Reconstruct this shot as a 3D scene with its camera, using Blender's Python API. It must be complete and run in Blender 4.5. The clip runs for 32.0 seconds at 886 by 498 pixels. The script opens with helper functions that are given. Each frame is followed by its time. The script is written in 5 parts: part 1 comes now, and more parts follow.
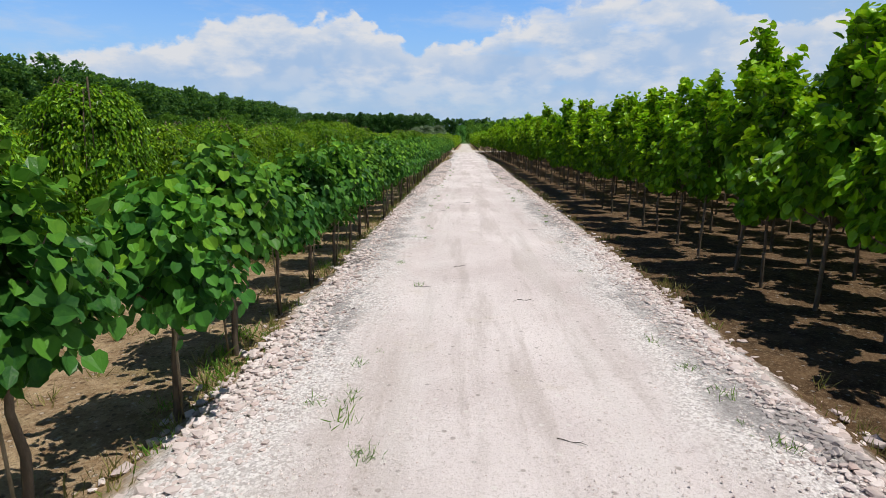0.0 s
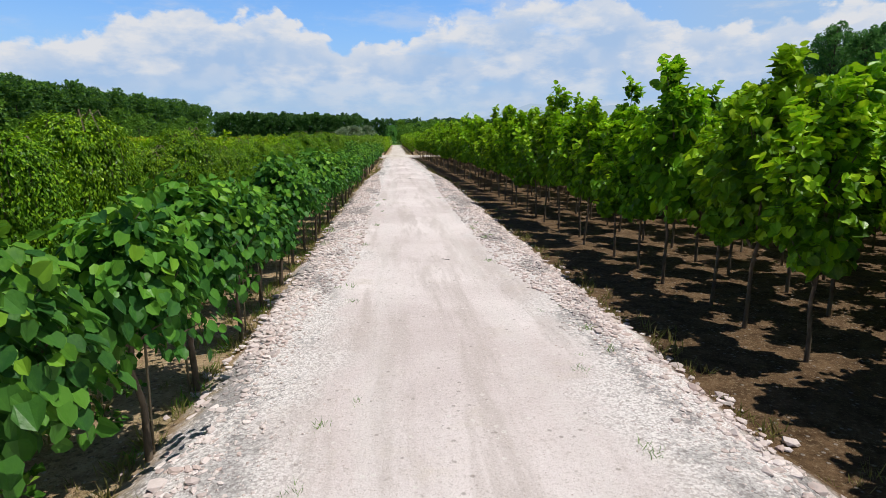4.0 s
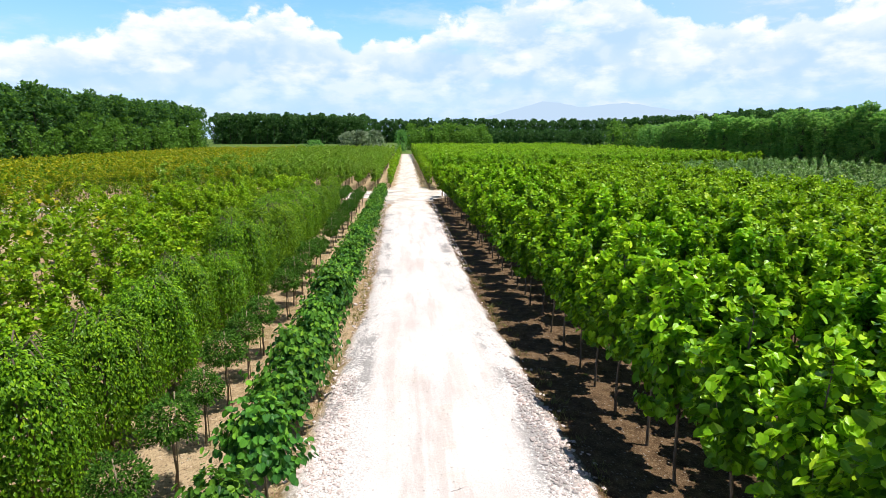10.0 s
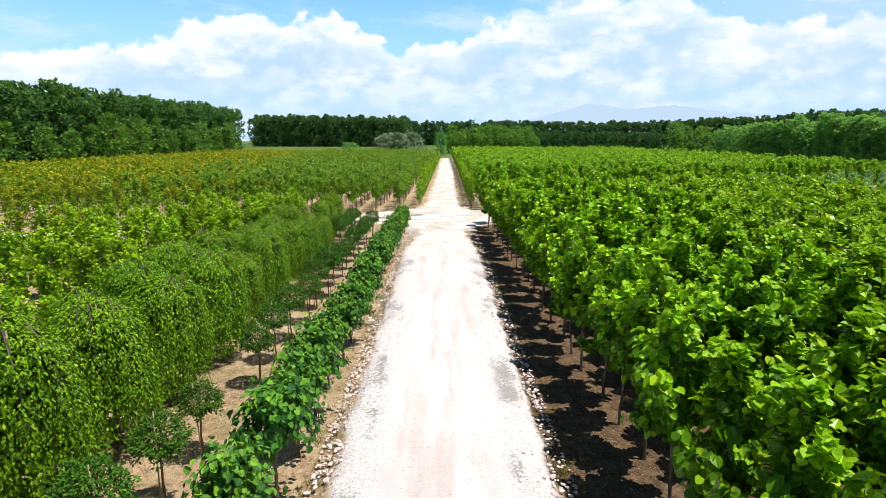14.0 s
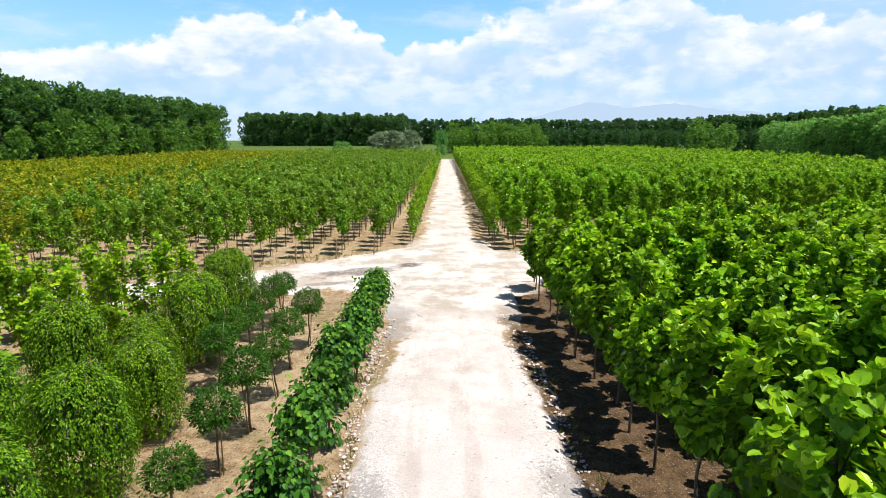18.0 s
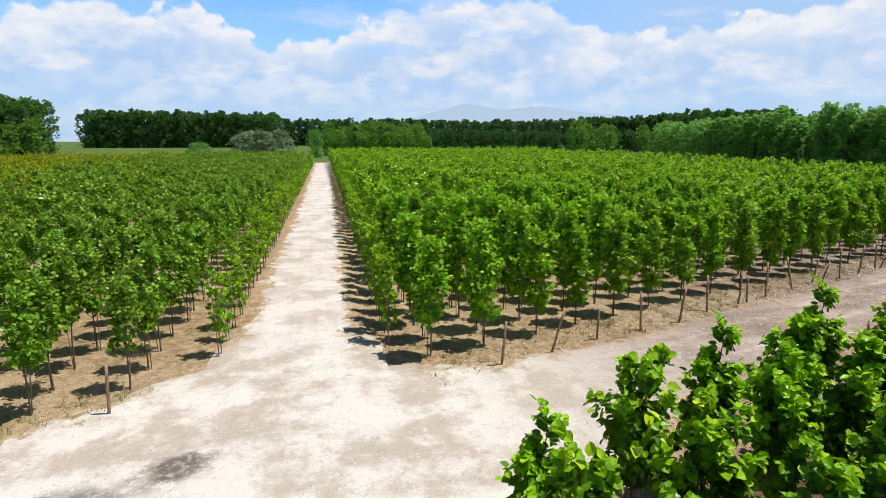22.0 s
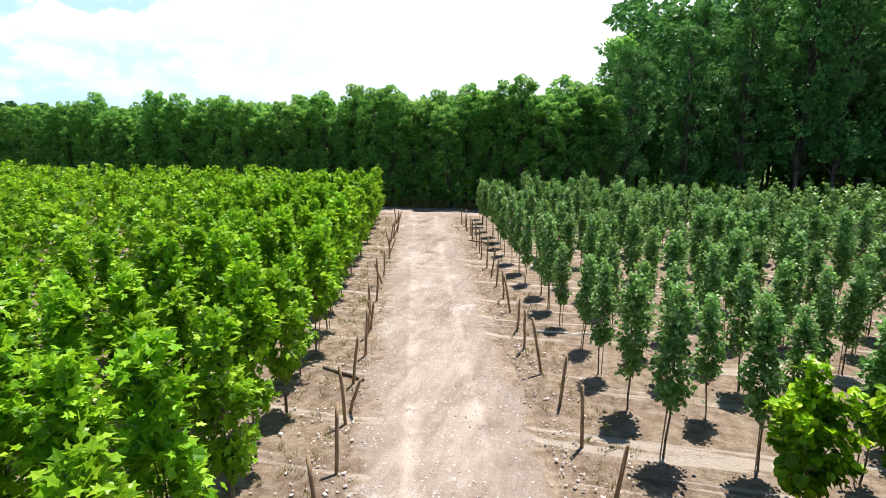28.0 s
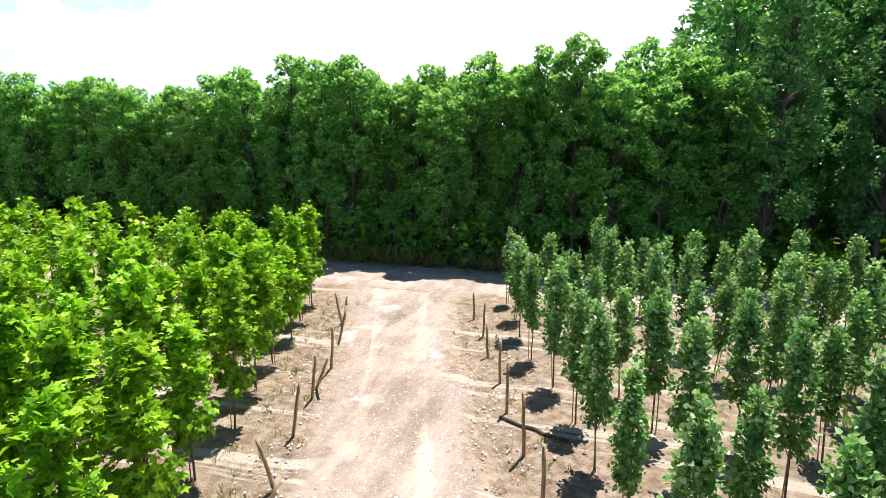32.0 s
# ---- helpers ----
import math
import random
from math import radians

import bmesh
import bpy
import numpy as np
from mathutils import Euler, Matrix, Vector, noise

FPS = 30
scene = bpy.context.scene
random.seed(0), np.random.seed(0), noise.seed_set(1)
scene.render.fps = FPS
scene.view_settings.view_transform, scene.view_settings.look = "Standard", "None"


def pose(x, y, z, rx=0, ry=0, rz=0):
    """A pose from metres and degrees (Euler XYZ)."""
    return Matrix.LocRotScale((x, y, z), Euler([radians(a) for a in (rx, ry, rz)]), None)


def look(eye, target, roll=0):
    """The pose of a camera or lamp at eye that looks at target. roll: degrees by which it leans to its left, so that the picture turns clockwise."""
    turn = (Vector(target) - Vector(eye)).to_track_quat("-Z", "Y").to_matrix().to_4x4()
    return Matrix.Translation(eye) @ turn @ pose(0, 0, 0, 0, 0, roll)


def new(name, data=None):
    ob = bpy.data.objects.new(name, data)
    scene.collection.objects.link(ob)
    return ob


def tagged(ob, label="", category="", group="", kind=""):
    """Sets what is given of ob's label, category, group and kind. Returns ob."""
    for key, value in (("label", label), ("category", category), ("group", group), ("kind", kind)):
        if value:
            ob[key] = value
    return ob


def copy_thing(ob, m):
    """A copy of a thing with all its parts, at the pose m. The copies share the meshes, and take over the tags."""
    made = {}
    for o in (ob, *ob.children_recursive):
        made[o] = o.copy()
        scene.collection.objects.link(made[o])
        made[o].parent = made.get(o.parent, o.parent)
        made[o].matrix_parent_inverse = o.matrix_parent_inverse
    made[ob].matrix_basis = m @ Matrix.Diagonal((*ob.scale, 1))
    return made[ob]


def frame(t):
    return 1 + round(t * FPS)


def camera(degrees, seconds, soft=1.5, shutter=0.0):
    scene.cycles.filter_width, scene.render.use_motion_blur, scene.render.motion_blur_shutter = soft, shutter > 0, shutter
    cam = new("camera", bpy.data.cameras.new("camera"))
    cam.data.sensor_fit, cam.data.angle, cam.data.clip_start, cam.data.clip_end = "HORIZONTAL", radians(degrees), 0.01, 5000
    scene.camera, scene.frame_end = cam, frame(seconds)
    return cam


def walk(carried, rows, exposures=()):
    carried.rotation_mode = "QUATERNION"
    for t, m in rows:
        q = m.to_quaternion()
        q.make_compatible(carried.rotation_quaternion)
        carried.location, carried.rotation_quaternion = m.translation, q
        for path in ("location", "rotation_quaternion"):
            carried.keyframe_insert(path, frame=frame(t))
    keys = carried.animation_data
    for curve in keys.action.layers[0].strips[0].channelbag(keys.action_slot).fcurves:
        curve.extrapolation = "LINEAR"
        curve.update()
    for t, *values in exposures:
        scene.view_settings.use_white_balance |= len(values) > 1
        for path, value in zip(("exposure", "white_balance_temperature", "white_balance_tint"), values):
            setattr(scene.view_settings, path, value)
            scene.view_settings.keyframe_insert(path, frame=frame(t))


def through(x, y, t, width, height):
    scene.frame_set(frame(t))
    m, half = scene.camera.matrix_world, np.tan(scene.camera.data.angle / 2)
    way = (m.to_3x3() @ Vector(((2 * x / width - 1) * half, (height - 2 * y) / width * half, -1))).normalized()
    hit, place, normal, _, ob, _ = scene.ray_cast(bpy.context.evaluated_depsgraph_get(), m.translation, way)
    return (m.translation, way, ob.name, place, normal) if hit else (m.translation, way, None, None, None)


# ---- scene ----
cam = camera(77.1, 32.0, soft=0.75)
PATH = [
    (0.00, -0.004, 0.000, 2.376, 78.684, -0.127, 1.480),
    (0.50, -0.138, 2.241, 2.367, 78.652, -0.100, 0.579),
    (1.00, -0.348, 4.460, 2.393, 78.614, -0.055, -2.552),
    (1.50, -0.402, 6.733, 2.376, 78.621, -0.019, -3.746),
    (2.00, -0.377, 9.016, 2.356, 78.631, 0.018, -4.418),
    (2.50, -0.307, 11.280, 2.330, 78.627, 0.061, -4.908),
    (3.00, -0.198, 13.456, 2.368, 78.627, 0.098, -5.236),
    (3.50, -0.114, 15.609, 2.483, 78.654, 0.108, -5.622),
    (5.50, 0.015, 25.731, 3.826, 78.771, -0.013, -5.052),
    (6.00, 0.058, 28.039, 4.106, 78.677, -0.010, -4.945),
    (6.50, 0.089, 30.367, 4.572, 78.596, -0.025, -4.981),
    (7.00, 0.164, 32.986, 5.036, 78.560, -0.065, -5.072),
    (7.50, 0.311, 35.651, 5.491, 78.568, -0.111, -4.957),
    (8.00, 0.453, 38.188, 5.934, 78.606, -0.136, -4.824),
    (8.50, 0.459, 40.634, 6.322, 78.667, -0.110, -4.760),
    (9.00, 0.471, 43.014, 6.455, 78.667, -0.057, -4.651),
    (9.50, 0.447, 45.277, 6.408, 78.557, 0.000, -4.623),
    (10.00, 0.416, 47.475, 6.355, 78.466, 0.044, -4.562),
    (10.50, 0.455, 49.715, 6.354, 78.475, 0.070, -4.426),
    (11.00, 0.550, 51.930, 6.363, 78.523, 0.084, -4.246),
    (11.50, 0.608, 54.119, 6.357, 78.564, 0.099, -4.215),
    (12.00, 0.690, 56.327, 6.345, 78.602, 0.100, -4.203),
    (12.50, 0.795, 58.552, 6.323, 78.614, 0.084, -4.208),
    (13.00, 0.970, 60.810, 6.292, 78.637, 0.046, -3.490),
    (13.50, 1.171, 63.048, 6.260, 78.679, -0.011, -1.147),
    (14.00, 1.337, 65.219, 6.250, 78.736, -0.062, -0.324),
    (14.50, 1.367, 67.319, 6.260, 78.770, -0.079, -0.010),
    (16.50, 1.196, 77.552, 6.255, 78.633, -0.011, -0.182),
    (17.00, 1.017, 80.034, 6.237, 78.633, 0.009, -0.376),
    (17.50, 0.917, 82.463, 6.209, 78.627, 0.017, -0.517),
    (18.00, 0.966, 84.814, 6.184, 78.625, 0.014, -0.435),
    (18.50, 1.122, 87.049, 6.157, 78.600, 0.011, -0.130),
    (19.00, 1.346, 89.297, 6.149, 78.592, -0.001, 0.246),
    (19.50, 1.533, 91.565, 6.148, 78.594, -0.021, 0.527),
    (20.00, 1.706, 93.781, 6.136, 78.569, -0.042, 0.439),
    (20.50, 1.846, 95.951, 6.122, 78.572, -0.056, -0.532),
    (21.00, 2.040, 98.207, 6.134, 78.629, -0.053, -0.613),
    (21.50, 2.209, 100.237, 6.171, 78.706, -0.020, -4.441),
    (22.00, 2.410, 101.561, 6.162, 78.693, 0.010, -12.530),
    (22.50, 2.708, 102.335, 6.123, 78.644, -0.008, -21.962),
    (23.00, 3.108, 103.177, 6.110, 78.625, -0.013, -24.455),
    (23.50, 3.724, 104.336, 6.114, 78.629, -0.006, -25.818),
    (24.00, 4.512, 105.797, 6.117, 78.632, 0.012, -27.594),
    (24.50, 5.549, 107.496, 6.105, 78.625, 0.026, -33.518),
    (25.00, 6.808, 109.327, 6.096, 78.617, 0.024, -41.396),
    (25.50, 8.313, 111.188, 6.086, 78.610, 0.013, -48.593),
    (26.00, 9.913, 113.030, 6.083, 78.605, 0.000, -53.041),
    (26.50, 11.708, 114.845, 6.074, 78.596, -0.012, -61.135),
    (28.50, 21.789, 118.889, 6.071, 78.541, 0.050, -74.308),
    (29.00, 24.373, 119.658, 6.047, 78.553, 0.031, -73.829),
    (29.50, 26.946, 120.335, 6.040, 78.582, 0.007, -73.886),
    (30.00, 29.514, 121.056, 6.037, 78.620, 0.003, -73.462),
    (30.50, 32.003, 121.732, 6.011, 78.622, 0.019, -73.472),
    (31.00, 34.583, 122.496, 6.002, 78.617, 0.008, -73.822),
    (31.50, 37.173, 123.195, 6.241, 78.646, -0.060, -73.934),
    (32.00, 39.787, 123.913, 6.406, 78.654, -0.140, -73.811),
]
EXPOSE = ((0, -0.47), (3.5, -0.46), (5.5, -0.2), (8, 0.05), (13, 0.12), (18, 0.05), (20, 0.0), (20.6, -0.12), (21.2, -0.2), (22.5, -0.18), (24, -0.15), (25, -0.05), (26, 0.25), (27, 0.35), (29, 0.50), (30, 0.54), (31, 0.62), (32, 0.82))
walk(cam, [(t, pose(*p)) for t, *p in PATH], EXPOSE)

# ---- light ----
SUN_AZ, SUN_EL = 104.0, 68.5          # degrees clockwise from +y, and above the horizon
world = bpy.data.worlds.new("sky")
scene.world = world
world.use_nodes = True
wn, wl = world.node_tree.nodes, world.node_tree.links
wn.clear()


def wnode(kind, **values):
    n = wn.new(kind)
    for k, v in values.items():
        if k in n.inputs:
            n.inputs[k].default_value = v
    return n


def wmath(op, a, b=None):
    n = wn.new("ShaderNodeMath")
    n.operation = op
    for i, v in enumerate((a, b)):
        if v is None:
            continue
        if isinstance(v, (int, float)):
            n.inputs[i].default_value = v
        else:
            wl.new(v, n.inputs[i])
    return n.outputs[0]


def wsmooth(value, lo, hi):
    n = wn.new("ShaderNodeMapRange")
    n.interpolation_type = "SMOOTHSTEP"
    n.inputs["From Min"].default_value, n.inputs["From Max"].default_value = lo, hi
    wl.new(value, n.inputs["Value"])
    return n.outputs["Result"]


sky = wn.new("ShaderNodeTexSky")
sky.sky_type, sky.sun_disc = "NISHITA", False
sky.sun_elevation, sky.sun_rotation = radians(SUN_EL), radians(SUN_AZ)
sky.air_density, sky.dust_density, sky.ozone_density = 1.0, 0.6, 2.0
tc = wn.new("ShaderNodeTexCoord")
sep = wn.new("ShaderNodeSeparateXYZ")
wl.new(tc.outputs["Generated"], sep.inputs[0])
up_z = sep.outputs["Z"]


azim = wmath("DEGREES", wmath("ARCTAN2", sep.outputs["X"], sep.outputs["Y"]))
elev = wmath("DEGREES", wmath("ARCSINE", up_z))


def flat_noise(sx, sy, detail, seed, rough=0.55):
    """Noise over azimuth and elevation, in features per degree."""
    c = wn.new("ShaderNodeCombineXYZ")
    wl.new(wmath("MULTIPLY", azim, sx), c.inputs[0])
    wl.new(wmath("MULTIPLY", elev, sy), c.inputs[1])
    c.inputs[2].default_value = seed
    n = wnode("ShaderNodeTexNoise", Scale=1.0, Detail=detail, Roughness=rough)
    wl.new(c.outputs[0], n.inputs["Vector"])
    return n.outputs["Fac"]


# cumulus: heaped tops over a pale base, higher to the right of the road, closing to a white veil in the east
ramp = wn.new("ShaderNodeValToRGB")
wl.new(wmath("DIVIDE", wmath("ADD", azim, 180.0), 360.0), ramp.inputs[0])
tops = ((-180, 10), (-75, 12), (-42, 5.6), (-39, 5.9), (-36, 7.0), (-33, 7.3), (-28, 8.4), (-25.7, 7.9), (-25.0, 9.7), (-21, 10.8), (-17.2, 11.4), (-14.2, 10.7), (-10.7, 11.9), (-8.2, 10.6), (-6, 10.1), (-4.2, 8.4), (-2.1, 9.4), (-0.5, 9.1), (1.2, 8.8), (3.2, 10.2), (5.2, 11.6), (9, 11.7), (12, 13.0), (19, 13.6), (24, 12.2), (26.5, 10.5), (31, 9.9), (44, 10.2), (52, 13), (72, 22), (130, 22), (180, 10))
ramp.color_ramp.elements[0].position, ramp.color_ramp.elements[1].position = 0.0, 1.0
for n, (a, e) in enumerate(tops):
    el = ramp.color_ramp.elements[0] if n == 0 else ramp.color_ramp.elements[-1] if n == len(tops) - 1 else ramp.color_ramp.elements.new((a + 180) / 360)
    el.color = (e / 40, e / 40, e / 40, 1)
top = wmath("MULTIPLY", ramp.outputs[0], 40.0)
heap = wmath("MULTIPLY", wmath("SUBTRACT", flat_noise(0.42, 0.55, 7.0, 3.0, 0.60), 0.5), 3.0)
puff_at = wn.new("ShaderNodeCombineXYZ")
wl.new(wmath("ADD", wmath("MULTIPLY", azim, 0.50), wmath("MULTIPLY", flat_noise(0.45, 0.6, 5.0, 31.0), 1.5)), puff_at.inputs[0])
wl.new(wmath("ADD", wmath("MULTIPLY", elev, 0.62), wmath("MULTIPLY", flat_noise(0.45, 0.6, 5.0, 41.0), 1.5)), puff_at.inputs[1])
puff = wnode("ShaderNodeTexVoronoi", Scale=1.0)
puff.feature = "SMOOTH_F1"
wl.new(puff_at.outputs[0], puff.inputs["Vector"])
puff = puff.outputs["Distance"]                                   # small in the middle of each rounded head
heap = wmath("ADD", heap, wmath("MULTIPLY", wmath("SUBTRACT", 0.42, puff), 2.4))
depth = wmath("SUBTRACT", wmath("ADD", top, heap), elev)          # degrees below the cloud's upper edge
mask = wmath("MULTIPLY", wsmooth(depth, 0.0, 0.75), 0.97)
holes = wsmooth(flat_noise(0.07, 0.22, 6.0, 9.0, 0.6), 0.56, 0.68)  # blue gaps between the heaps
east = wsmooth(azim, 34.0, 84.0)
mask = wmath("MULTIPLY", mask, wmath("SUBTRACT", 1.0, wmath("MULTIPLY", wmath("MULTIPLY", holes, 0.55), wmath("SUBTRACT", 1.0, east))))
wisp = wmath("MULTIPLY", wsmooth(flat_noise(0.06, 0.20, 7.0, 27.0, 0.62), 0.48, 0.66), wsmooth(elev, 26.0, 11.0))
wisp = wmath("MULTIPLY", wisp, wmath("ADD", 0.45, wmath("MULTIPLY", wsmooth(azim, 4.0, 24.0), 0.55)))
body = flat_noise(0.16, 0.34, 8.0, 5.0, 0.58)
lit = wmath("ADD", wmath("ADD", wmath("MULTIPLY", wsmooth(puff, 0.60, 0.15), 0.34), wmath("MULTIPLY", wsmooth(body, 0.44, 0.64), 0.62)), wmath("MULTIPLY", wsmooth(depth, 3.4, 0.2), 0.62))
lit = wmath("ADD", wmath("MULTIPLY", lit, wmath("SUBTRACT", 1.0, wmath("MULTIPLY", east, 0.45))), wmath("MULTIPLY", east, 0.75))
shade = wn.new("ShaderNodeMix")
shade.data_type = "RGBA"
shade.inputs["A"].default_value = (5.2, 7.2, 10.3, 1)
shade.inputs["B"].default_value = (9.9, 10.1, 10.6, 1)
wl.new(wmath("MINIMUM", lit, 1.0), shade.inputs["Factor"])
haze = wn.new("ShaderNodeMix")                                    # pale blue air towards the horizon
haze.data_type = "RGBA"
haze.inputs["B"].default_value = (4.9, 7.0, 10.0, 1)
wl.new(wmath("MAXIMUM", wmath("MULTIPLY", wsmooth(elev, 14.0, 1.0), 0.85), wmath("MULTIPLY", wmath("MULTIPLY", wsmooth(azim, 10.0, 36.0), wsmooth(elev, 40.0, 20.0)), 0.85)), haze.inputs["Factor"])
tint = wn.new("ShaderNodeMix")                                    # the clear sky overhead
tint.data_type = "RGBA"
tint.blend_type = "MULTIPLY"
tint.inputs["Factor"].default_value = 1.0
clear = wn.new("ShaderNodeMix")
clear.data_type = "RGBA"
clear.inputs["A"].default_value = (0.36, 0.44, 0.52, 1)
clear.inputs["B"].default_value = (1.25, 1.80, 2.4, 1)
wl.new(wsmooth(elev, 26.0, 13.0), clear.inputs["Factor"])
wl.new(clear.outputs["Result"], tint.inputs["B"])
wl.new(sky.outputs[0], tint.inputs["A"])
wl.new(tint.outputs["Result"], haze.inputs["A"])
mix_wisp = wn.new("ShaderNodeMix")
mix_wisp.data_type = "RGBA"
mix_wisp.inputs["B"].default_value = (8.4, 9.0, 10.0, 1)
wl.new(wisp, mix_wisp.inputs["Factor"])
wl.new(haze.outputs["Result"], mix_wisp.inputs["A"])
low = wsmooth(elev, 2.0, 6.5)                                     # the bases melt into the haze
mix_cloud = wn.new("ShaderNodeMix")
mix_cloud.data_type = "RGBA"
wl.new(wmath("MULTIPLY", mask, wmath("ADD", 0.45, wmath("MULTIPLY", low, 0.55))), mix_cloud.inputs["Factor"])
wl.new(mix_wisp.outputs["Result"], mix_cloud.inputs["A"])
wl.new(shade.outputs["Result"], mix_cloud.inputs["B"])
bg = wnode("ShaderNodeBackground", Strength=0.10)
wl.new(mix_cloud.outputs["Result"], bg.inputs["Color"])
out = wn.new("ShaderNodeOutputWorld")
wl.new(bg.outputs[0], out.inputs["Surface"])

sun = new("sun", bpy.data.lights.new("sun", "SUN"))
sun.data.energy, sun.data.angle, sun.data.color = 5.0, radians(0.53), (1.0, 0.955, 0.89)
_az, _el = radians(SUN_AZ), radians(SUN_EL)
_to = Vector((math.sin(_az) * math.cos(_el), math.cos(_az) * math.cos(_el), math.sin(_el)))
sun.matrix_world = look(_to * 50, (0, 0, 0))


# ---- materials ----
def material(name):
    m = bpy.data.materials.new(name)
    m.use_nodes = True
    m.node_tree.nodes.clear()
    return m


class Nodes:
    """Short ways to write a node material."""

    def __init__(self, name):
        self.m = material(name)
        self.n, self.l = self.m.node_tree.nodes, self.m.node_tree.links

    def set(self, socket, v):
        if isinstance(v, bpy.types.NodeSocket):
            self.l.new(v, socket)
        elif isinstance(v, tuple) and len(v) == 3 and socket.type == "RGBA":
            socket.default_value = (*v, 1)
        else:
            socket.default_value = v

    def node(self, kind, **values):
        n = self.n.new(kind)
        for k, v in values.items():
            self.set(n.inputs[k.replace("_", " ")], v)
        return n

    def math(self, op, a, b=0.0):
        n = self.n.new("ShaderNodeMath")
        n.operation = op
        self.set(n.inputs[0], a), self.set(n.inputs[1], b)
        return n.outputs[0]

    def smooth(self, v, lo, hi, to0=0.0, to1=1.0):
        n = self.n.new("ShaderNodeMapRange")
        n.interpolation_type = "SMOOTHSTEP"
        for k, w in (("Value", v), ("From Min", lo), ("From Max", hi), ("To Min", to0), ("To Max", to1)):
            self.set(n.inputs[k], w)
        return n.outputs["Result"]

    def mix(self, f, a, b):
        n = self.n.new("ShaderNodeMix")
        n.data_type = "RGBA"
        self.set(n.inputs["Factor"], f)
        self.set(n.inputs["A"], a if not isinstance(a, tuple) else (*a, 1))
        self.set(n.inputs["B"], b if not isinstance(b, tuple) else (*b, 1))
        return n.outputs["Result"]

    def noise(self, scale, detail=4.0, rough=0.55, vector=None, stretch=None):
        n = self.node("ShaderNodeTexNoise", Scale=scale, Detail=detail, Roughness=rough)
        v = vector or self.place()
        if stretch:
            mp = self.node("ShaderNodeMapping", Vector=v)
            mp.inputs["Scale"].default_value = stretch
            v = mp.outputs[0]
        self.l.new(v, n.inputs["Vector"])
        return n.outputs["Fac"]

    def place(self):
        return self.n.new("ShaderNodeNewGeometry").outputs["Position"]

    def shifted(self, p):
        n = self.node("ShaderNodeVectorMath", Vector=p)
        n.inputs[1].default_value = (37.0, 11.0, 5.0)
        return n.outputs[0]

    def local(self):
        return self.n.new("ShaderNodeTexCoord").outputs["Object"]

    def island(self):
        return self.n.new("ShaderNodeNewGeometry").outputs["Random Per Island"]

    def each(self):
        return self.n.new("ShaderNodeObjectInfo").outputs["Random"]

    def bump(self, height, strength, distance):
        return self.node("ShaderNodeBump", Height=height, Strength=strength, Distance=distance).outputs[0]

    def surface(self, color, rough=0.8, normal=None, **more):
        b = self.node("ShaderNodeBsdfPrincipled", Base_Color=color, Roughness=rough, **more)
        if normal is not None:
            self.l.new(normal, b.inputs["Normal"])
        return b.outputs[0]

    def done(self, shader):
        o = self.n.new("ShaderNodeOutputMaterial")
        self.l.new(shader, o.inputs["Surface"])
        return self.m


def leaf_material(name, dark, mid, light, through=0.35, gloss=0.38, back=None, shine=0.22):
    """Leaves: every leaf has its own tone, every tree a slight one; some light passes through."""
    k = Nodes(name)
    r = k.island()
    col = k.mix(k.smooth(r, 0.0, 0.55), dark, mid)
    col = k.mix(k.smooth(r, 0.62, 1.0), col, light)
    e = k.each()
    hsv = k.node("ShaderNodeHueSaturation", Color=col, Hue=k.smooth(e, 0, 1, 0.493, 0.506), Value=k.smooth(k.math("FRACT", k.math("MULTIPLY", e, 7.3)), 0, 1, 0.88, 1.12))
    col = hsv.outputs[0]
    vein = k.noise(26.0, 3.0)
    base = k.mix(k.smooth(vein, 0.35, 0.75, 0.0, 0.25), col, light)
    b = k.surface(base, k.smooth(k.math("FRACT", k.math("MULTIPLY", r, 11.7)), 0, 1, gloss - 0.08, gloss + 0.2), k.bump(vein, 0.25, 0.02), Specular_IOR_Level=shine)
    t = k.node("ShaderNodeBsdfTranslucent", Color=k.mix(0.55, col, back or light)).outputs[0]
    mx = k.node("ShaderNodeMixShader", Fac=through)
    k.l.new(b, mx.inputs[1]), k.l.new(t, mx.inputs[2])
    return k.done(mx.outputs[0])


YELLOW = (0.50, 0.66, 0.02)
# grown lime leaves darkened to paint shade between shoots; young tips stay yellow-green
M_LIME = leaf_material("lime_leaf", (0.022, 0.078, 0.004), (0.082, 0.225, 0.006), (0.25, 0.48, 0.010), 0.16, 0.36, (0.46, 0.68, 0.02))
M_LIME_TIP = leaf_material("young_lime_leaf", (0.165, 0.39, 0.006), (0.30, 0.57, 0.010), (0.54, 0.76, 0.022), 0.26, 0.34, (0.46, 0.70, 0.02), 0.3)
M_HEDGE = leaf_material("elm_leaf", (0.020, 0.085, 0.020), (0.048, 0.160, 0.026), (0.110, 0.29, 0.030), 0.16, 0.42, None, 0.16)
M_HEDGE_TIP = leaf_material("young_elm_leaf", (0.048, 0.160, 0.020), (0.100, 0.275, 0.028), (0.23, 0.45, 0.035), 0.24, 0.42, None, 0.16)
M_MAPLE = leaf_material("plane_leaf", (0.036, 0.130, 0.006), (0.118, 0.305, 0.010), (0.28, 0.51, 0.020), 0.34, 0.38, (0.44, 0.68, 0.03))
# young plane tips, brightened to paint the sunlit tops
M_MAPLE_TIP = leaf_material("lit_young_plane_leaf", (0.18, 0.43, 0.012), (0.32, 0.60, 0.018), (0.53, 0.77, 0.050), 0.40, 0.34, (0.46, 0.74, 0.03), 0.35)
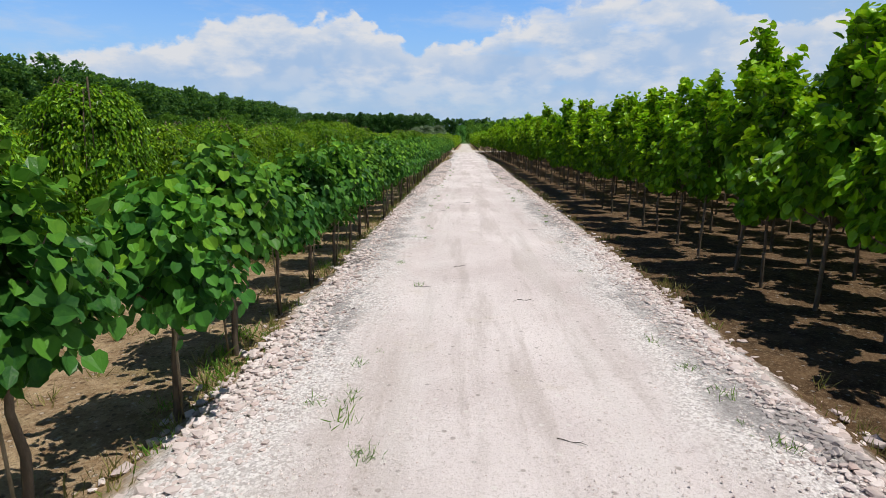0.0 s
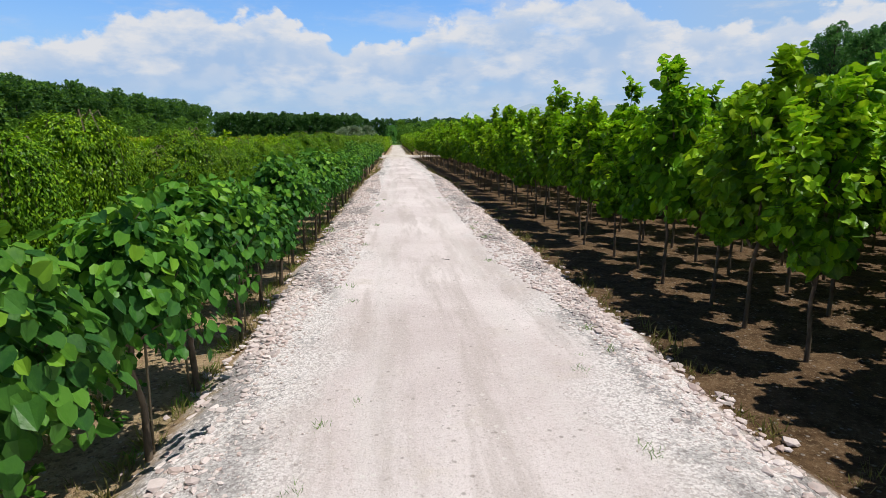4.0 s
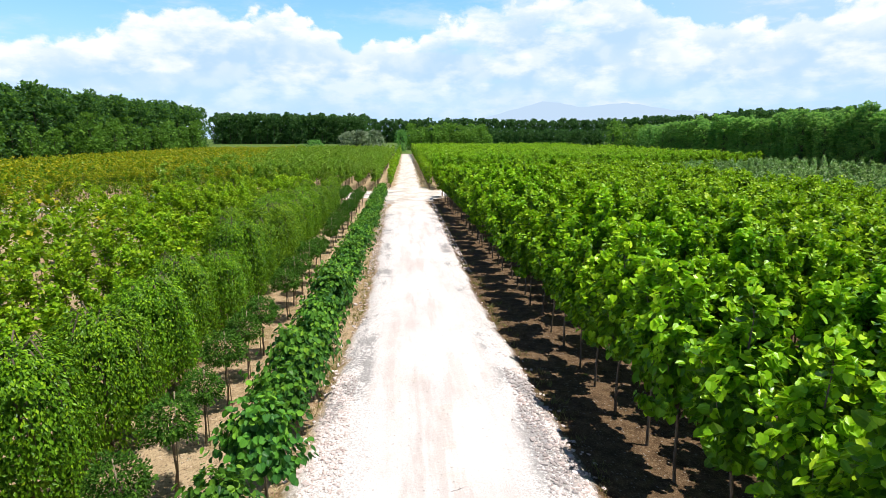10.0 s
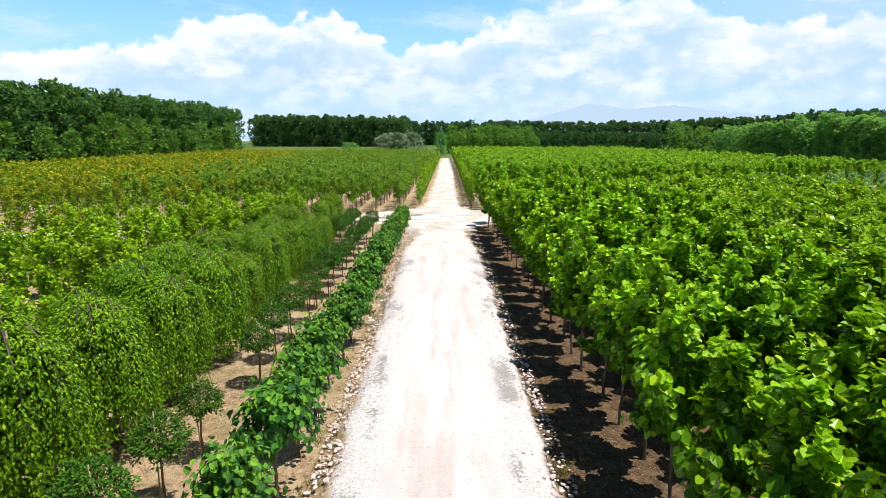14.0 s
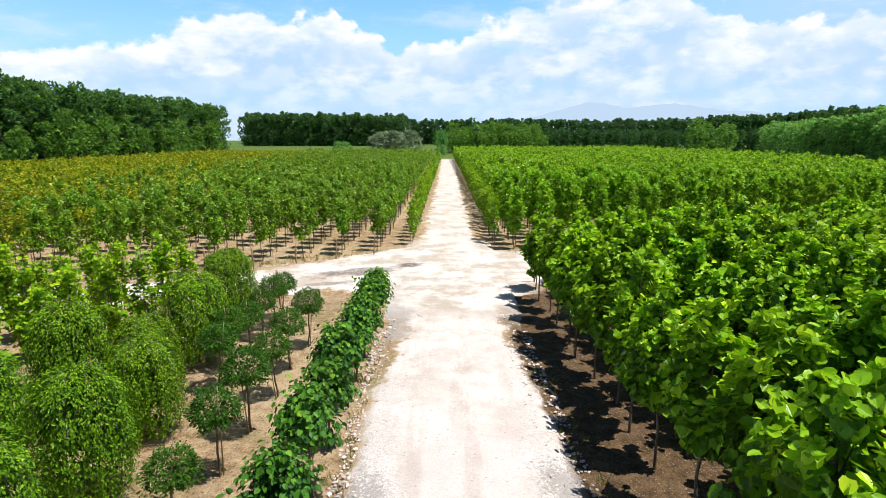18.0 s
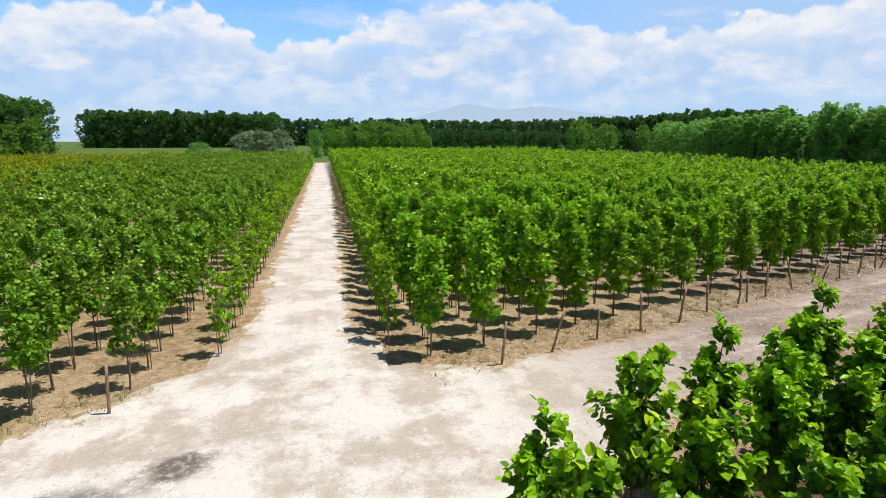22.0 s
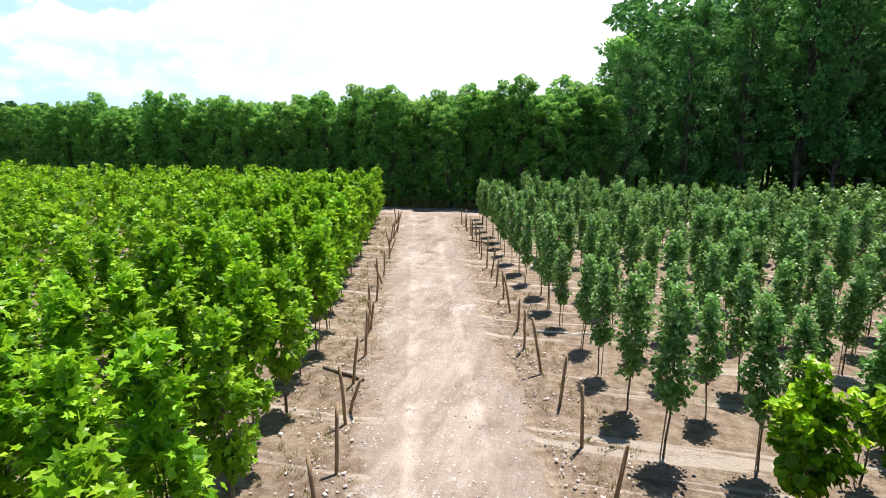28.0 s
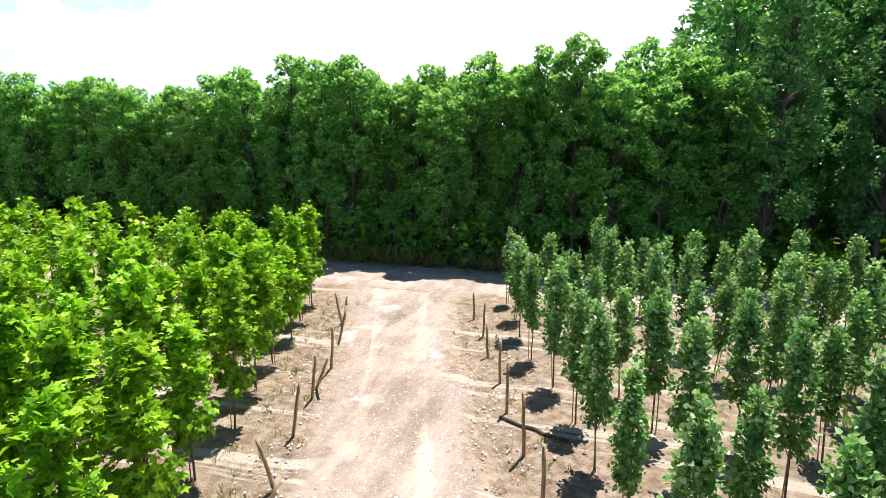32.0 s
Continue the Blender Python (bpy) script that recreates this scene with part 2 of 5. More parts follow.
M_WEEP = leaf_material("weeping_leaf", (0.028, 0.085, 0.004), (0.092, 0.225, 0.006), (0.21, 0.41, 0.012), 0.16)
# lighter leaves for the dome tops: painted sun against the darker curtain
M_WEEP_LIT = leaf_material("lit_weeping_leaf", (0.12, 0.27, 0.006), (0.23, 0.43, 0.010), (0.40, 0.61, 0.018), 0.28)
M_BALL = leaf_material("globe_leaf", (0.020, 0.078, 0.009), (0.050, 0.150, 0.014), (0.115, 0.26, 0.024), 0.22, 0.5, None, 0.12)
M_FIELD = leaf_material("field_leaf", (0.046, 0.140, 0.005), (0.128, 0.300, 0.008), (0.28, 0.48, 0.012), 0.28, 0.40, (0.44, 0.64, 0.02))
# field tips, lighter than young growth alone to suggest sun on top
M_FIELD_TIP = leaf_material("lit_young_field_leaf", (0.165, 0.36, 0.007), (0.285, 0.50, 0.011), (0.45, 0.63, 0.018), 0.32, 0.40, (0.46, 0.64, 0.02))
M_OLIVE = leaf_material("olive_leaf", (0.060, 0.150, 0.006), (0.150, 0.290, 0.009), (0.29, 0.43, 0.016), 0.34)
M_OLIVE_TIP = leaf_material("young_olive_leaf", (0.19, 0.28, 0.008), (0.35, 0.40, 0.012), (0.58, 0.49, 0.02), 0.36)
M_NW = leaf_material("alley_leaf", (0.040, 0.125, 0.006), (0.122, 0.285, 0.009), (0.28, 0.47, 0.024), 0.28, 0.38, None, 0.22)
# alley tips with sunlight put into their young green
M_NW_TIP = leaf_material("lit_young_alley_leaf", (0.13, 0.31, 0.012), (0.22, 0.43, 0.020), (0.40, 0.58, 0.08), 0.30, 0.32, None, 0.35)
M_SILVER = leaf_material("silver_leaf", (0.030, 0.105, 0.022), (0.088, 0.250, 0.046), (0.27, 0.48, 0.14), 0.30, 0.32, (0.40, 0.64, 0.15), 0.35)
# near-white tones paint glints on the silvery tips
M_SILVER_GLINT = leaf_material("silvery_glint_leaf", (0.13, 0.34, 0.05), (0.26, 0.49, 0.12), (0.66, 0.77, 0.46), 0.36, 0.30, (0.45, 0.70, 0.15), 0.35)
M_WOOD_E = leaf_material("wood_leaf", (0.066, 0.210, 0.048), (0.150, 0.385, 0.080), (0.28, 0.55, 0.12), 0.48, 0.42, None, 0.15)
# lightened wood leaves that paint sun onto the crowns
M_WOOD_LIT = leaf_material("lit_wood_leaf", (0.18, 0.44, 0.065), (0.31, 0.58, 0.105), (0.48, 0.73, 0.17), 0.50, 0.42, None, 0.2)
M_GROVE = leaf_material("grove_leaf", (0.048, 0.160, 0.050), (0.110, 0.295, 0.070), (0.20, 0.42, 0.095), 0.33, 0.36, None, 0.3)
# extra blue in the poplar leaves is painted distance haze
M_FAR = leaf_material("hazed_poplar_leaf", (0.032, 0.095, 0.032), (0.066, 0.170, 0.044), (0.135, 0.28, 0.065), 0.34, 0.5)
M_FARLIGHT = leaf_material("young_wood_leaf", (0.072, 0.178, 0.026), (0.132, 0.28, 0.034), (0.22, 0.40, 0.05), 0.34, 0.5)
M_PALE = leaf_material("willow_leaf", (0.12, 0.18, 0.09), (0.21, 0.28, 0.15), (0.32, 0.38, 0.23), 0.3, 0.55)
M_WEED = leaf_material("weed_leaf", (0.13, 0.16, 0.03), (0.24, 0.25, 0.06), (0.42, 0.36, 0.15), 0.3, 0.6)
M_SPRIG = leaf_material("sprig_leaf", (0.06, 0.16, 0.02), (0.13, 0.28, 0.03), (0.26, 0.42, 0.05), 0.3, 0.5)


def bark_material(name, a, b, scale=14.0):
    k = Nodes(name)
    n = k.noise(scale, 6.0, 0.65, k.local(), (1, 1, 0.25))
    f = k.noise(scale * 6, 3.0, 0.6, k.local())
    c = k.mix(k.smooth(n, 0.35, 0.68), a, b)
    c = k.mix(k.smooth(k.each(), 0, 1, 0.0, 0.3), c, a)
    return k.done(k.surface(c, 0.85, k.bump(k.math("ADD", n, k.math("MULTIPLY", f, 0.4)), 0.6, 0.02)))


M_BARK = bark_material("grey_brown_bark", (0.10, 0.075, 0.05), (0.20, 0.155, 0.105))
M_BARK_DARK = bark_material("dark_bark", (0.05, 0.04, 0.03), (0.12, 0.095, 0.07), 4.0)
M_CANE = bark_material("bamboo_cane", (0.22, 0.18, 0.11), (0.36, 0.30, 0.20), 20.0)
M_POST = bark_material("weathered_post", (0.24, 0.155, 0.09), (0.47, 0.33, 0.205), 10.0)


def soil_colour(k, p):
    """Colour and height of the sandy soil; the tracks' rims take the same."""
    s = k.node("ShaderNodeSeparateXYZ", Vector=p)
    sx, sy = s.outputs["X"], s.outputs["Y"]
    wide = k.noise(0.16, 4.0, 0.6, p)
    clod = k.noise(3.2, 6.0, 0.66, p)
    fine = k.noise(34.0, 4.0, 0.7, p)
    litter = k.noise(11.0, 5.0, 0.7, p)
    c = k.mix(k.smooth(clod, 0.32, 0.68), (0.305, 0.190, 0.098), (0.60, 0.440, 0.265))
    c = k.mix(k.smooth(wide, 0.42, 0.66, 0.0, 0.55), c, (0.62, 0.475, 0.300))
    # ploughed ridges that run with the tree rows of the eastern blocks
    ridge = k.noise(1.0, 5.0, 0.62, p, (1.5, 0.16, 1.0))
    c = k.mix(k.math("MULTIPLY", k.smooth(ridge, 0.52, 0.60, 0.0, 0.72), k.smooth(sx, 3.0, 26.0, 0.2, 1.0)), c, (0.155, 0.092, 0.055))
    c = k.mix(k.smooth(litter, 0.54, 0.68, 0.0, 0.75), c, (0.13, 0.078, 0.045))
    c = k.mix(k.smooth(fine, 0.58, 0.74, 0.0, 0.6), c, (0.62, 0.50, 0.33))
    straw = k.noise(21.0, 6.0, 0.78, p)
    c = k.mix(k.smooth(straw, 0.55, 0.62, 0.0, 0.7), c, (0.62, 0.51, 0.35))
    c = k.mix(k.smooth(straw, 0.44, 0.38, 0.0, 0.6), c, (0.15, 0.095, 0.055))
    peb = k.node("ShaderNodeTexVoronoi", Vector=p, Scale=13.0)
    pc = k.node("ShaderNodeSeparateColor", Color=peb.outputs["Color"]).outputs[0]
    spot = k.math("MULTIPLY", k.math("GREATER_THAN", pc, 0.80), k.smooth(peb.outputs["Distance"], 0.34, 0.22))
    c = k.mix(k.math("MULTIPLY", spot, 0.8), c, (0.68, 0.57, 0.44))
    dark = k.math("MULTIPLY", k.math("LESS_THAN", pc, 0.18), k.smooth(peb.outputs["Distance"], 0.42, 0.25))
    c = k.mix(k.math("MULTIPLY", dark, 0.7), c, (0.13, 0.08, 0.05))
    green = k.math("MULTIPLY", k.smooth(k.noise(0.55, 5.0, 0.65, p), 0.50, 0.66), k.smooth(fine, 0.38, 0.56))
    c = k.mix(k.math("MULTIPLY", green, 0.6), c, (0.15, 0.155, 0.04))
    east = k.smooth(sx, 8.0, 30.0)
    c = k.mix(k.math("MULTIPLY", east, 0.75), c, k.mix(k.smooth(clod, 0.34, 0.66), (0.17, 0.118, 0.088), (0.35, 0.28, 0.23)))
    pale = k.math("MULTIPLY", k.math("MULTIPLY", east, k.smooth(k.noise(1.0, 5.0, 0.62, k.shifted(p), (1.9, 0.10, 1.0)), 0.56, 0.62)), 0.75)
    c = k.mix(pale, c, (0.56, 0.48, 0.41))
    # brown leaf mould on the western verge and in the lime block, deepened as painted canopy shade
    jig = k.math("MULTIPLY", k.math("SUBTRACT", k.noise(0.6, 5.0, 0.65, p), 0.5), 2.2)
    mould_shade = k.math("MULTIPLY", k.smooth(k.math("ADD", sx, k.math("MULTIPLY", jig, 0.4)), 2.9, 3.5), k.smooth(k.math("ADD", k.math("SUBTRACT", sy, k.math("MULTIPLY", sx, 0.345)), jig), 107.5, 105.6))
    mould_shade = k.math("MULTIPLY", mould_shade, k.smooth(k.math("ADD", sx, jig), 29.5, 27.5))
    # browns lowered to put the limes' shade into the soil
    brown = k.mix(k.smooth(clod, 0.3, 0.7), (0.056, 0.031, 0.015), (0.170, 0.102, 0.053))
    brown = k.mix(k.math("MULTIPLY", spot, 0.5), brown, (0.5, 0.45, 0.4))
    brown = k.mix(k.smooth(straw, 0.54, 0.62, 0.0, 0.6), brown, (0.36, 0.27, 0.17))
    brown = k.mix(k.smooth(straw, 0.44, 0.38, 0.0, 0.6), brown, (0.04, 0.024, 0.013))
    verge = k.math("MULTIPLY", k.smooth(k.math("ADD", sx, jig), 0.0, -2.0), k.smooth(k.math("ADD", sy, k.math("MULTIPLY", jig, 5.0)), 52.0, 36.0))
    c = k.mix(k.math("MAXIMUM", k.math("MULTIPLY", mould_shade, 0.92), k.math("MULTIPLY", verge, 0.12)), c, brown)
    h = k.math("ADD", k.math("ADD", clod, k.math("MULTIPLY", litter, 0.5)), k.math("ADD", k.math("MULTIPLY", fine, 0.35), k.math("MULTIPLY", spot, 0.3)))
    return c, h, sx, sy


def soil_material():
    k = Nodes("sandy_soil")
    p = k.place()
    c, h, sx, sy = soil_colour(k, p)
    # meadow round the nursery
    far = k.math("MAXIMUM", k.smooth(sy, 252.0, 262.0), k.math("MAXIMUM", k.smooth(sx, 66.5, 69.0), k.smooth(k.math("MULTIPLY", sx, -1.0), 70.0, 78.0)))
    g = k.mix(k.smooth(k.noise(0.9, 6.0, 0.7, p), 0.3, 0.7), (0.05, 0.105, 0.02), (0.16, 0.235, 0.045))
    c = k.mix(far, c, g)
    return k.done(k.surface(c, 0.95, k.bump(h, 1.0, 0.08), Specular_IOR_Level=0.15))


def road_material(name, earth=0.0):
    """Crushed limestone with packed wheel lanes and loose gravel at the sides; earth: how much of it is trodden pinkish earth."""
    k = Nodes(name)
    p = k.place()
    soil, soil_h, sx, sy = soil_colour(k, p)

    def fac(attr):
        n = k.n.new("ShaderNodeAttribute")
        n.attribute_name = attr
        return n.outputs["Fac"]

    side, ruts = fac("across"), fac("rut")
    crossing = k.math("MULTIPLY", k.smooth(sy, 102.5, 106.0), k.smooth(sy, 121.0, 116.5))
    edge = k.smooth(k.math("ADD", side, k.math("MULTIPLY", k.math("SUBTRACT", k.noise(0.5, 4.0, 0.6, p), 0.5), 0.9)), 0.44, 0.74)
    edge = k.math("MULTIPLY", edge, k.smooth(sy, 104.0, 92.0, 0.0, 1.0))
    wide = k.noise(0.22, 5.0, 0.62, p)
    streak = k.noise(1.5, 5.0, 0.65, p, (1.0, 0.10, 1.0))
    patch = k.noise(1.1, 6.0, 0.66, p)
    crumb = k.noise(14.0, 6.0, 0.72, p)
    grit = k.node("ShaderNodeTexVoronoi", Vector=p, Scale=42.0)
    gr = k.node("ShaderNodeSeparateColor", Color=grit.outputs["Color"]).outputs[0]
    gd = grit.outputs["Distance"]
    fine = k.noise(60.0, 3.0, 0.7, p)
    # packed lanes: pinkish white with beige and grey drifts
    pack = k.mix(k.smooth(wide, 0.35, 0.65), (0.69, 0.60, 0.585), (0.88, 0.80, 0.785))
    pack = k.mix(k.smooth(streak, 0.47, 0.60, 0.0, 0.65), pack, (0.58, 0.505, 0.475))
    pack = k.mix(k.smooth(patch, 0.56, 0.70, 0.0, 0.45), pack, (0.66, 0.58, 0.50))
    pack = k.mix(k.smooth(fine, 0.58, 0.72, 0.0, 0.45), pack, (0.36, 0.31, 0.28))
    pack = k.mix(k.smooth(crumb, 0.54, 0.68, 0.0, 0.55), pack, (0.47, 0.40, 0.365))
    pack = k.mix(k.smooth(crumb, 0.42, 0.30, 0.0, 0.5), pack, (0.87, 0.82, 0.79))
    pack = k.mix(k.math("MULTIPLY", k.smooth(k.math("ADD", ruts, k.math("SUBTRACT", k.noise(0.9, 4.0, 0.6, p), 0.5)), 0.35, 1.0), 0.5), pack, (0.78, 0.725, 0.70))
    # loose gravel: each chip its own tone, dark joints
    loose = k.mix(k.smooth(gr, 0.0, 0.7), (0.56, 0.50, 0.485), (0.93, 0.88, 0.86))
    loose = k.mix(k.smooth(gd, 0.50, 0.80, 0.0, 0.3), loose, (0.34, 0.30, 0.285))
    grey = k.noise(0.75, 4.0, 0.6, p, (1.0, 0.45, 1.0))
    loose = k.mix(k.math("MULTIPLY", k.smooth(k.math("ADD", grey, k.math("MULTIPLY", k.math("SUBTRACT", crumb, 0.5), 0.7)), 0.54, 0.60, 0.0, 0.7), k.smooth(side, 0.6, 0.75)), loose, (0.20, 0.19, 0.19))
    c = k.mix(edge, pack, loose)
    # the crossing: trampled, cream and grey, with dirt in drifts
    drift = k.noise(0.55, 7.0, 0.7, p)
    trod = k.mix(k.smooth(drift, 0.40, 0.58), (0.54, 0.46, 0.38), (0.81, 0.75, 0.69))
    trod = k.mix(k.smooth(k.noise(2.6, 7.0, 0.72, p), 0.56, 0.68, 0.0, 0.55), trod, (0.42, 0.34, 0.26))
    trod = k.mix(k.smooth(k.math("ADD", streak, k.math("SUBTRACT", crumb, 0.5)), 0.55, 0.72, 0.0, 0.4), trod, (0.50, 0.42, 0.34))
    c = k.mix(k.math("MULTIPLY", k.smooth(sy, 86.0, 106.0), k.math("MAXIMUM", k.smooth(crossing, 0.1, 0.9), k.smooth(k.noise(0.35, 5.0, 0.65, p), 0.36, 0.60, 0.35, 0.85))), c, trod)
    if earth:
        lane = k.math("ADD", k.math("MULTIPLY", k.noise(1.0, 6.0, 0.68, p, (0.22, 1.1, 1.0)), 0.6), k.math("MULTIPLY", k.noise(0.9, 6.0, 0.7, p), 0.4))
        dirt = k.mix(k.smooth(lane, 0.36, 0.62), (0.245, 0.178, 0.140), (0.48, 0.385, 0.318))
        dirt = k.mix(k.smooth(crumb, 0.54, 0.70, 0.0, 0.6), dirt, (0.24, 0.165, 0.13))
        dirt = k.mix(k.smooth(crumb, 0.42, 0.30, 0.0, 0.6), dirt, (0.66, 0.55, 0.48))
        wheel = k.smooth(k.math("ADD", ruts, k.math("MULTIPLY", k.math("SUBTRACT", lane, 0.5), 1.2)), 0.40, 0.95)
        dirt = k.mix(k.math("MULTIPLY", k.math("MULTIPLY", wheel, k.smooth(k.noise(0.5, 5.0, 0.7, p), 0.38, 0.62)), 0.65), dirt, (0.66, 0.56, 0.49))
        # grey-violet gravel towards the sides
        chips = k.mix(gr, (0.22, 0.172, 0.145), (0.58, 0.49, 0.43))
        chips = k.mix(k.smooth(gd, 0.40, 0.66, 0.0, 0.4), chips, (0.16, 0.125, 0.11))
        shoulder = k.smooth(k.math("ADD", side, k.math("MULTIPLY", k.math("SUBTRACT", k.noise(0.7, 6.0, 0.7, p), 0.5), 1.9)), 0.34, 0.85, 0.0, 0.55)
        dirt = k.mix(shoulder, dirt, chips)
        pale = k.smooth(k.noise(0.42, 6.0, 0.7, p), 0.57, 0.66, 0.0, 0.7)          # heaps of pale spilt gravel
        dirt = k.mix(pale, dirt, k.mix(gr, (0.42, 0.375, 0.345), (0.72, 0.67, 0.63)))
        c = k.mix(k.smooth(k.math("ADD", sx, k.math("MULTIPLY", k.math("SUBTRACT", drift, 0.5), 14.0)), 6.0, 15.0, 0.0, earth), c, dirt)
    peb = k.node("ShaderNodeTexVoronoi", Vector=p, Scale=9.0)
    pc = k.node("ShaderNodeSeparateColor", Color=peb.outputs["Color"]).outputs[1]
    bit = k.math("MULTIPLY", k.math("GREATER_THAN", pc, 0.88), k.smooth(peb.outputs["Distance"], 0.26, 0.14))
    c = k.mix(k.math("MULTIPLY", bit, 0.6), c, (0.27, 0.225, 0.195))
    lite = k.math("MULTIPLY", k.math("LESS_THAN", pc, 0.10), k.smooth(peb.outputs["Distance"], 0.30, 0.18))
    c = k.mix(k.math("MULTIPLY", lite, 0.7), c, (0.82, 0.77, 0.73))
    speck = k.noise(40.0, 3.0, 0.8, p)
    c = k.mix(k.smooth(speck, 0.57, 0.64, 0.0, 0.5), c, (0.40, 0.335, 0.30))
    c = k.mix(k.smooth(speck, 0.42, 0.35, 0.0, 0.5), c, (0.90, 0.86, 0.84))
    # the rim is mixed with the soil beside it
    north = k.smooth(sy, 96.0, 103.0)
    ragged = k.math("SUBTRACT", k.noise(0.9, 7.0, 0.72, p), 0.5)
    wob = k.math("MULTIPLY", ragged, 1.5 if earth else k.math("ADD", 0.4, k.math("MULTIPLY", north, 1.2)))
    lo = 0.62 if earth else k.math("SUBTRACT", 1.0, k.math("MULTIPLY", north, 0.26))
    rim = k.smooth(k.math("SUBTRACT", k.math("ADD", side, wob), lo), 0.0, 0.30 if earth else 0.14)
    rim = k.math("MULTIPLY", rim, k.math("SUBTRACT", 1.0, k.math("MULTIPLY", crossing, k.smooth(k.math("ABSOLUTE", k.math("SUBTRACT", sx, 1.3)), 4.4, 2.9, 0.0, 1.0))))
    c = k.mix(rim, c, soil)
    # soot and charred crumbs where something was burnt

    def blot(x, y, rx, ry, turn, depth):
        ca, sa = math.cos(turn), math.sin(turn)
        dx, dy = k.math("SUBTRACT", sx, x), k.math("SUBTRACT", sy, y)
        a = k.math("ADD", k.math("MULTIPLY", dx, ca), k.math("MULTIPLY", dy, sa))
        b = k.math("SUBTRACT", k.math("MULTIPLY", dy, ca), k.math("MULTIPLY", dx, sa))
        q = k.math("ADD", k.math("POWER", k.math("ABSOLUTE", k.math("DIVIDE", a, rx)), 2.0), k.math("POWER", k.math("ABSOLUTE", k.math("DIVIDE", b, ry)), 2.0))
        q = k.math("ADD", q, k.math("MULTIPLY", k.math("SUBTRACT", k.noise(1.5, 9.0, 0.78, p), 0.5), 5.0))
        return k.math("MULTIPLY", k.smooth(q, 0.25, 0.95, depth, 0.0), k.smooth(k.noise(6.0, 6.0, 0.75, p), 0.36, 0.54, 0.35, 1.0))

    if earth:
        st = k.math("MAXIMUM", blot(48.0, 127.3, 0.55, 0.40, 0.3, 0.8), blot(58.5, 131.3, 1.0, 0.55, 0.3, 0.7))
    else:
        st = k.math("MAXIMUM", blot(-2.9, 111.1, 2.7, 0.85, 0.42, 0.75), k.math("MAXIMUM", blot(-0.6, 112.3, 1.0, 0.6, 0.3, 0.9), blot(-4.0, 108.9, 1.3, 0.35, 0.3, 0.6)))
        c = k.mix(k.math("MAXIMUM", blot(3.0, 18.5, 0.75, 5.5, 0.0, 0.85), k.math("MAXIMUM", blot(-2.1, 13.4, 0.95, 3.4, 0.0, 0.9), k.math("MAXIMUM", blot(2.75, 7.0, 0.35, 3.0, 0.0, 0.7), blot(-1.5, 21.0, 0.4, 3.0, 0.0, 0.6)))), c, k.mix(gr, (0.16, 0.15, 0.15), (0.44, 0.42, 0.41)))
        c = k.mix(blot(-0.9, 104.0, 1.1, 3.0, 0.1, 0.8), c, k.mix(gr, (0.30, 0.28, 0.27), (0.58, 0.55, 0.53)))
    c = k.mix(st, c, (0.13, 0.10, 0.088))
    h = k.math("ADD", k.math("MULTIPLY", gr, k.math("ADD", 0.12, k.math("MULTIPLY", edge, 0.5))), k.math("ADD", patch, k.math("ADD", k.math("MULTIPLY", fine, 0.3), k.math("MULTIPLY", crumb, 0.8))))
    return k.done(k.surface(c, 0.95, k.bump(h, 0.7, 0.035), Specular_IOR_Level=0.15))


def stone_material():
    k = Nodes("limestone_rubble")
    r, e = k.island(), k.each()
    c = k.mix(k.math("FRACT", k.math("ADD", r, e)), (0.58, 0.475, 0.445), (0.90, 0.80, 0.765))
    c = k.mix(k.smooth(k.math("FRACT", k.math("MULTIPLY", k.math("ADD", r, e), 9.1)), 0.72, 1.0, 0, 0.6), c, (0.56, 0.40, 0.35))
    grey = k.noise(0.75, 4.0, 0.6, k.place(), (1.0, 0.45, 1.0))
    c = k.mix(k.smooth(k.math("ADD", grey, k.math("MULTIPLY", k.math("SUBTRACT", e, 0.5), 0.12)), 0.56, 0.60, 0.0, 0.6), c, (0.28, 0.26, 0.255))
    n = k.noise(18.0, 5.0, 0.65, k.place())
    c = k.mix(k.smooth(n, 0.52, 0.75, 0, 0.45), c, (0.34, 0.30, 0.27))
    return k.done(k.surface(c, 0.9, k.bump(n, 0.6, 0.02)))


def plain(name, color, rough=0.6, metal=0.0, grain=20.0, spread=0.2):
    k = Nodes(name)
    n = k.noise(grain, 5.0, 0.6, k.local())
    c = k.mix(k.smooth(n, 0.3, 0.75, 0.0, spread), color, tuple(v * 0.45 for v in color))
    return k.done(k.surface(c, rough, k.bump(n, 0.2, 0.01), Metallic=metal))


M_SOIL, M_ROAD = soil_material(), road_material("limestone_road")
M_TRACK = road_material("earth_track", 1.0)
M_LANE = road_material("gravel_lane", 0.95)
M_STONE = stone_material()


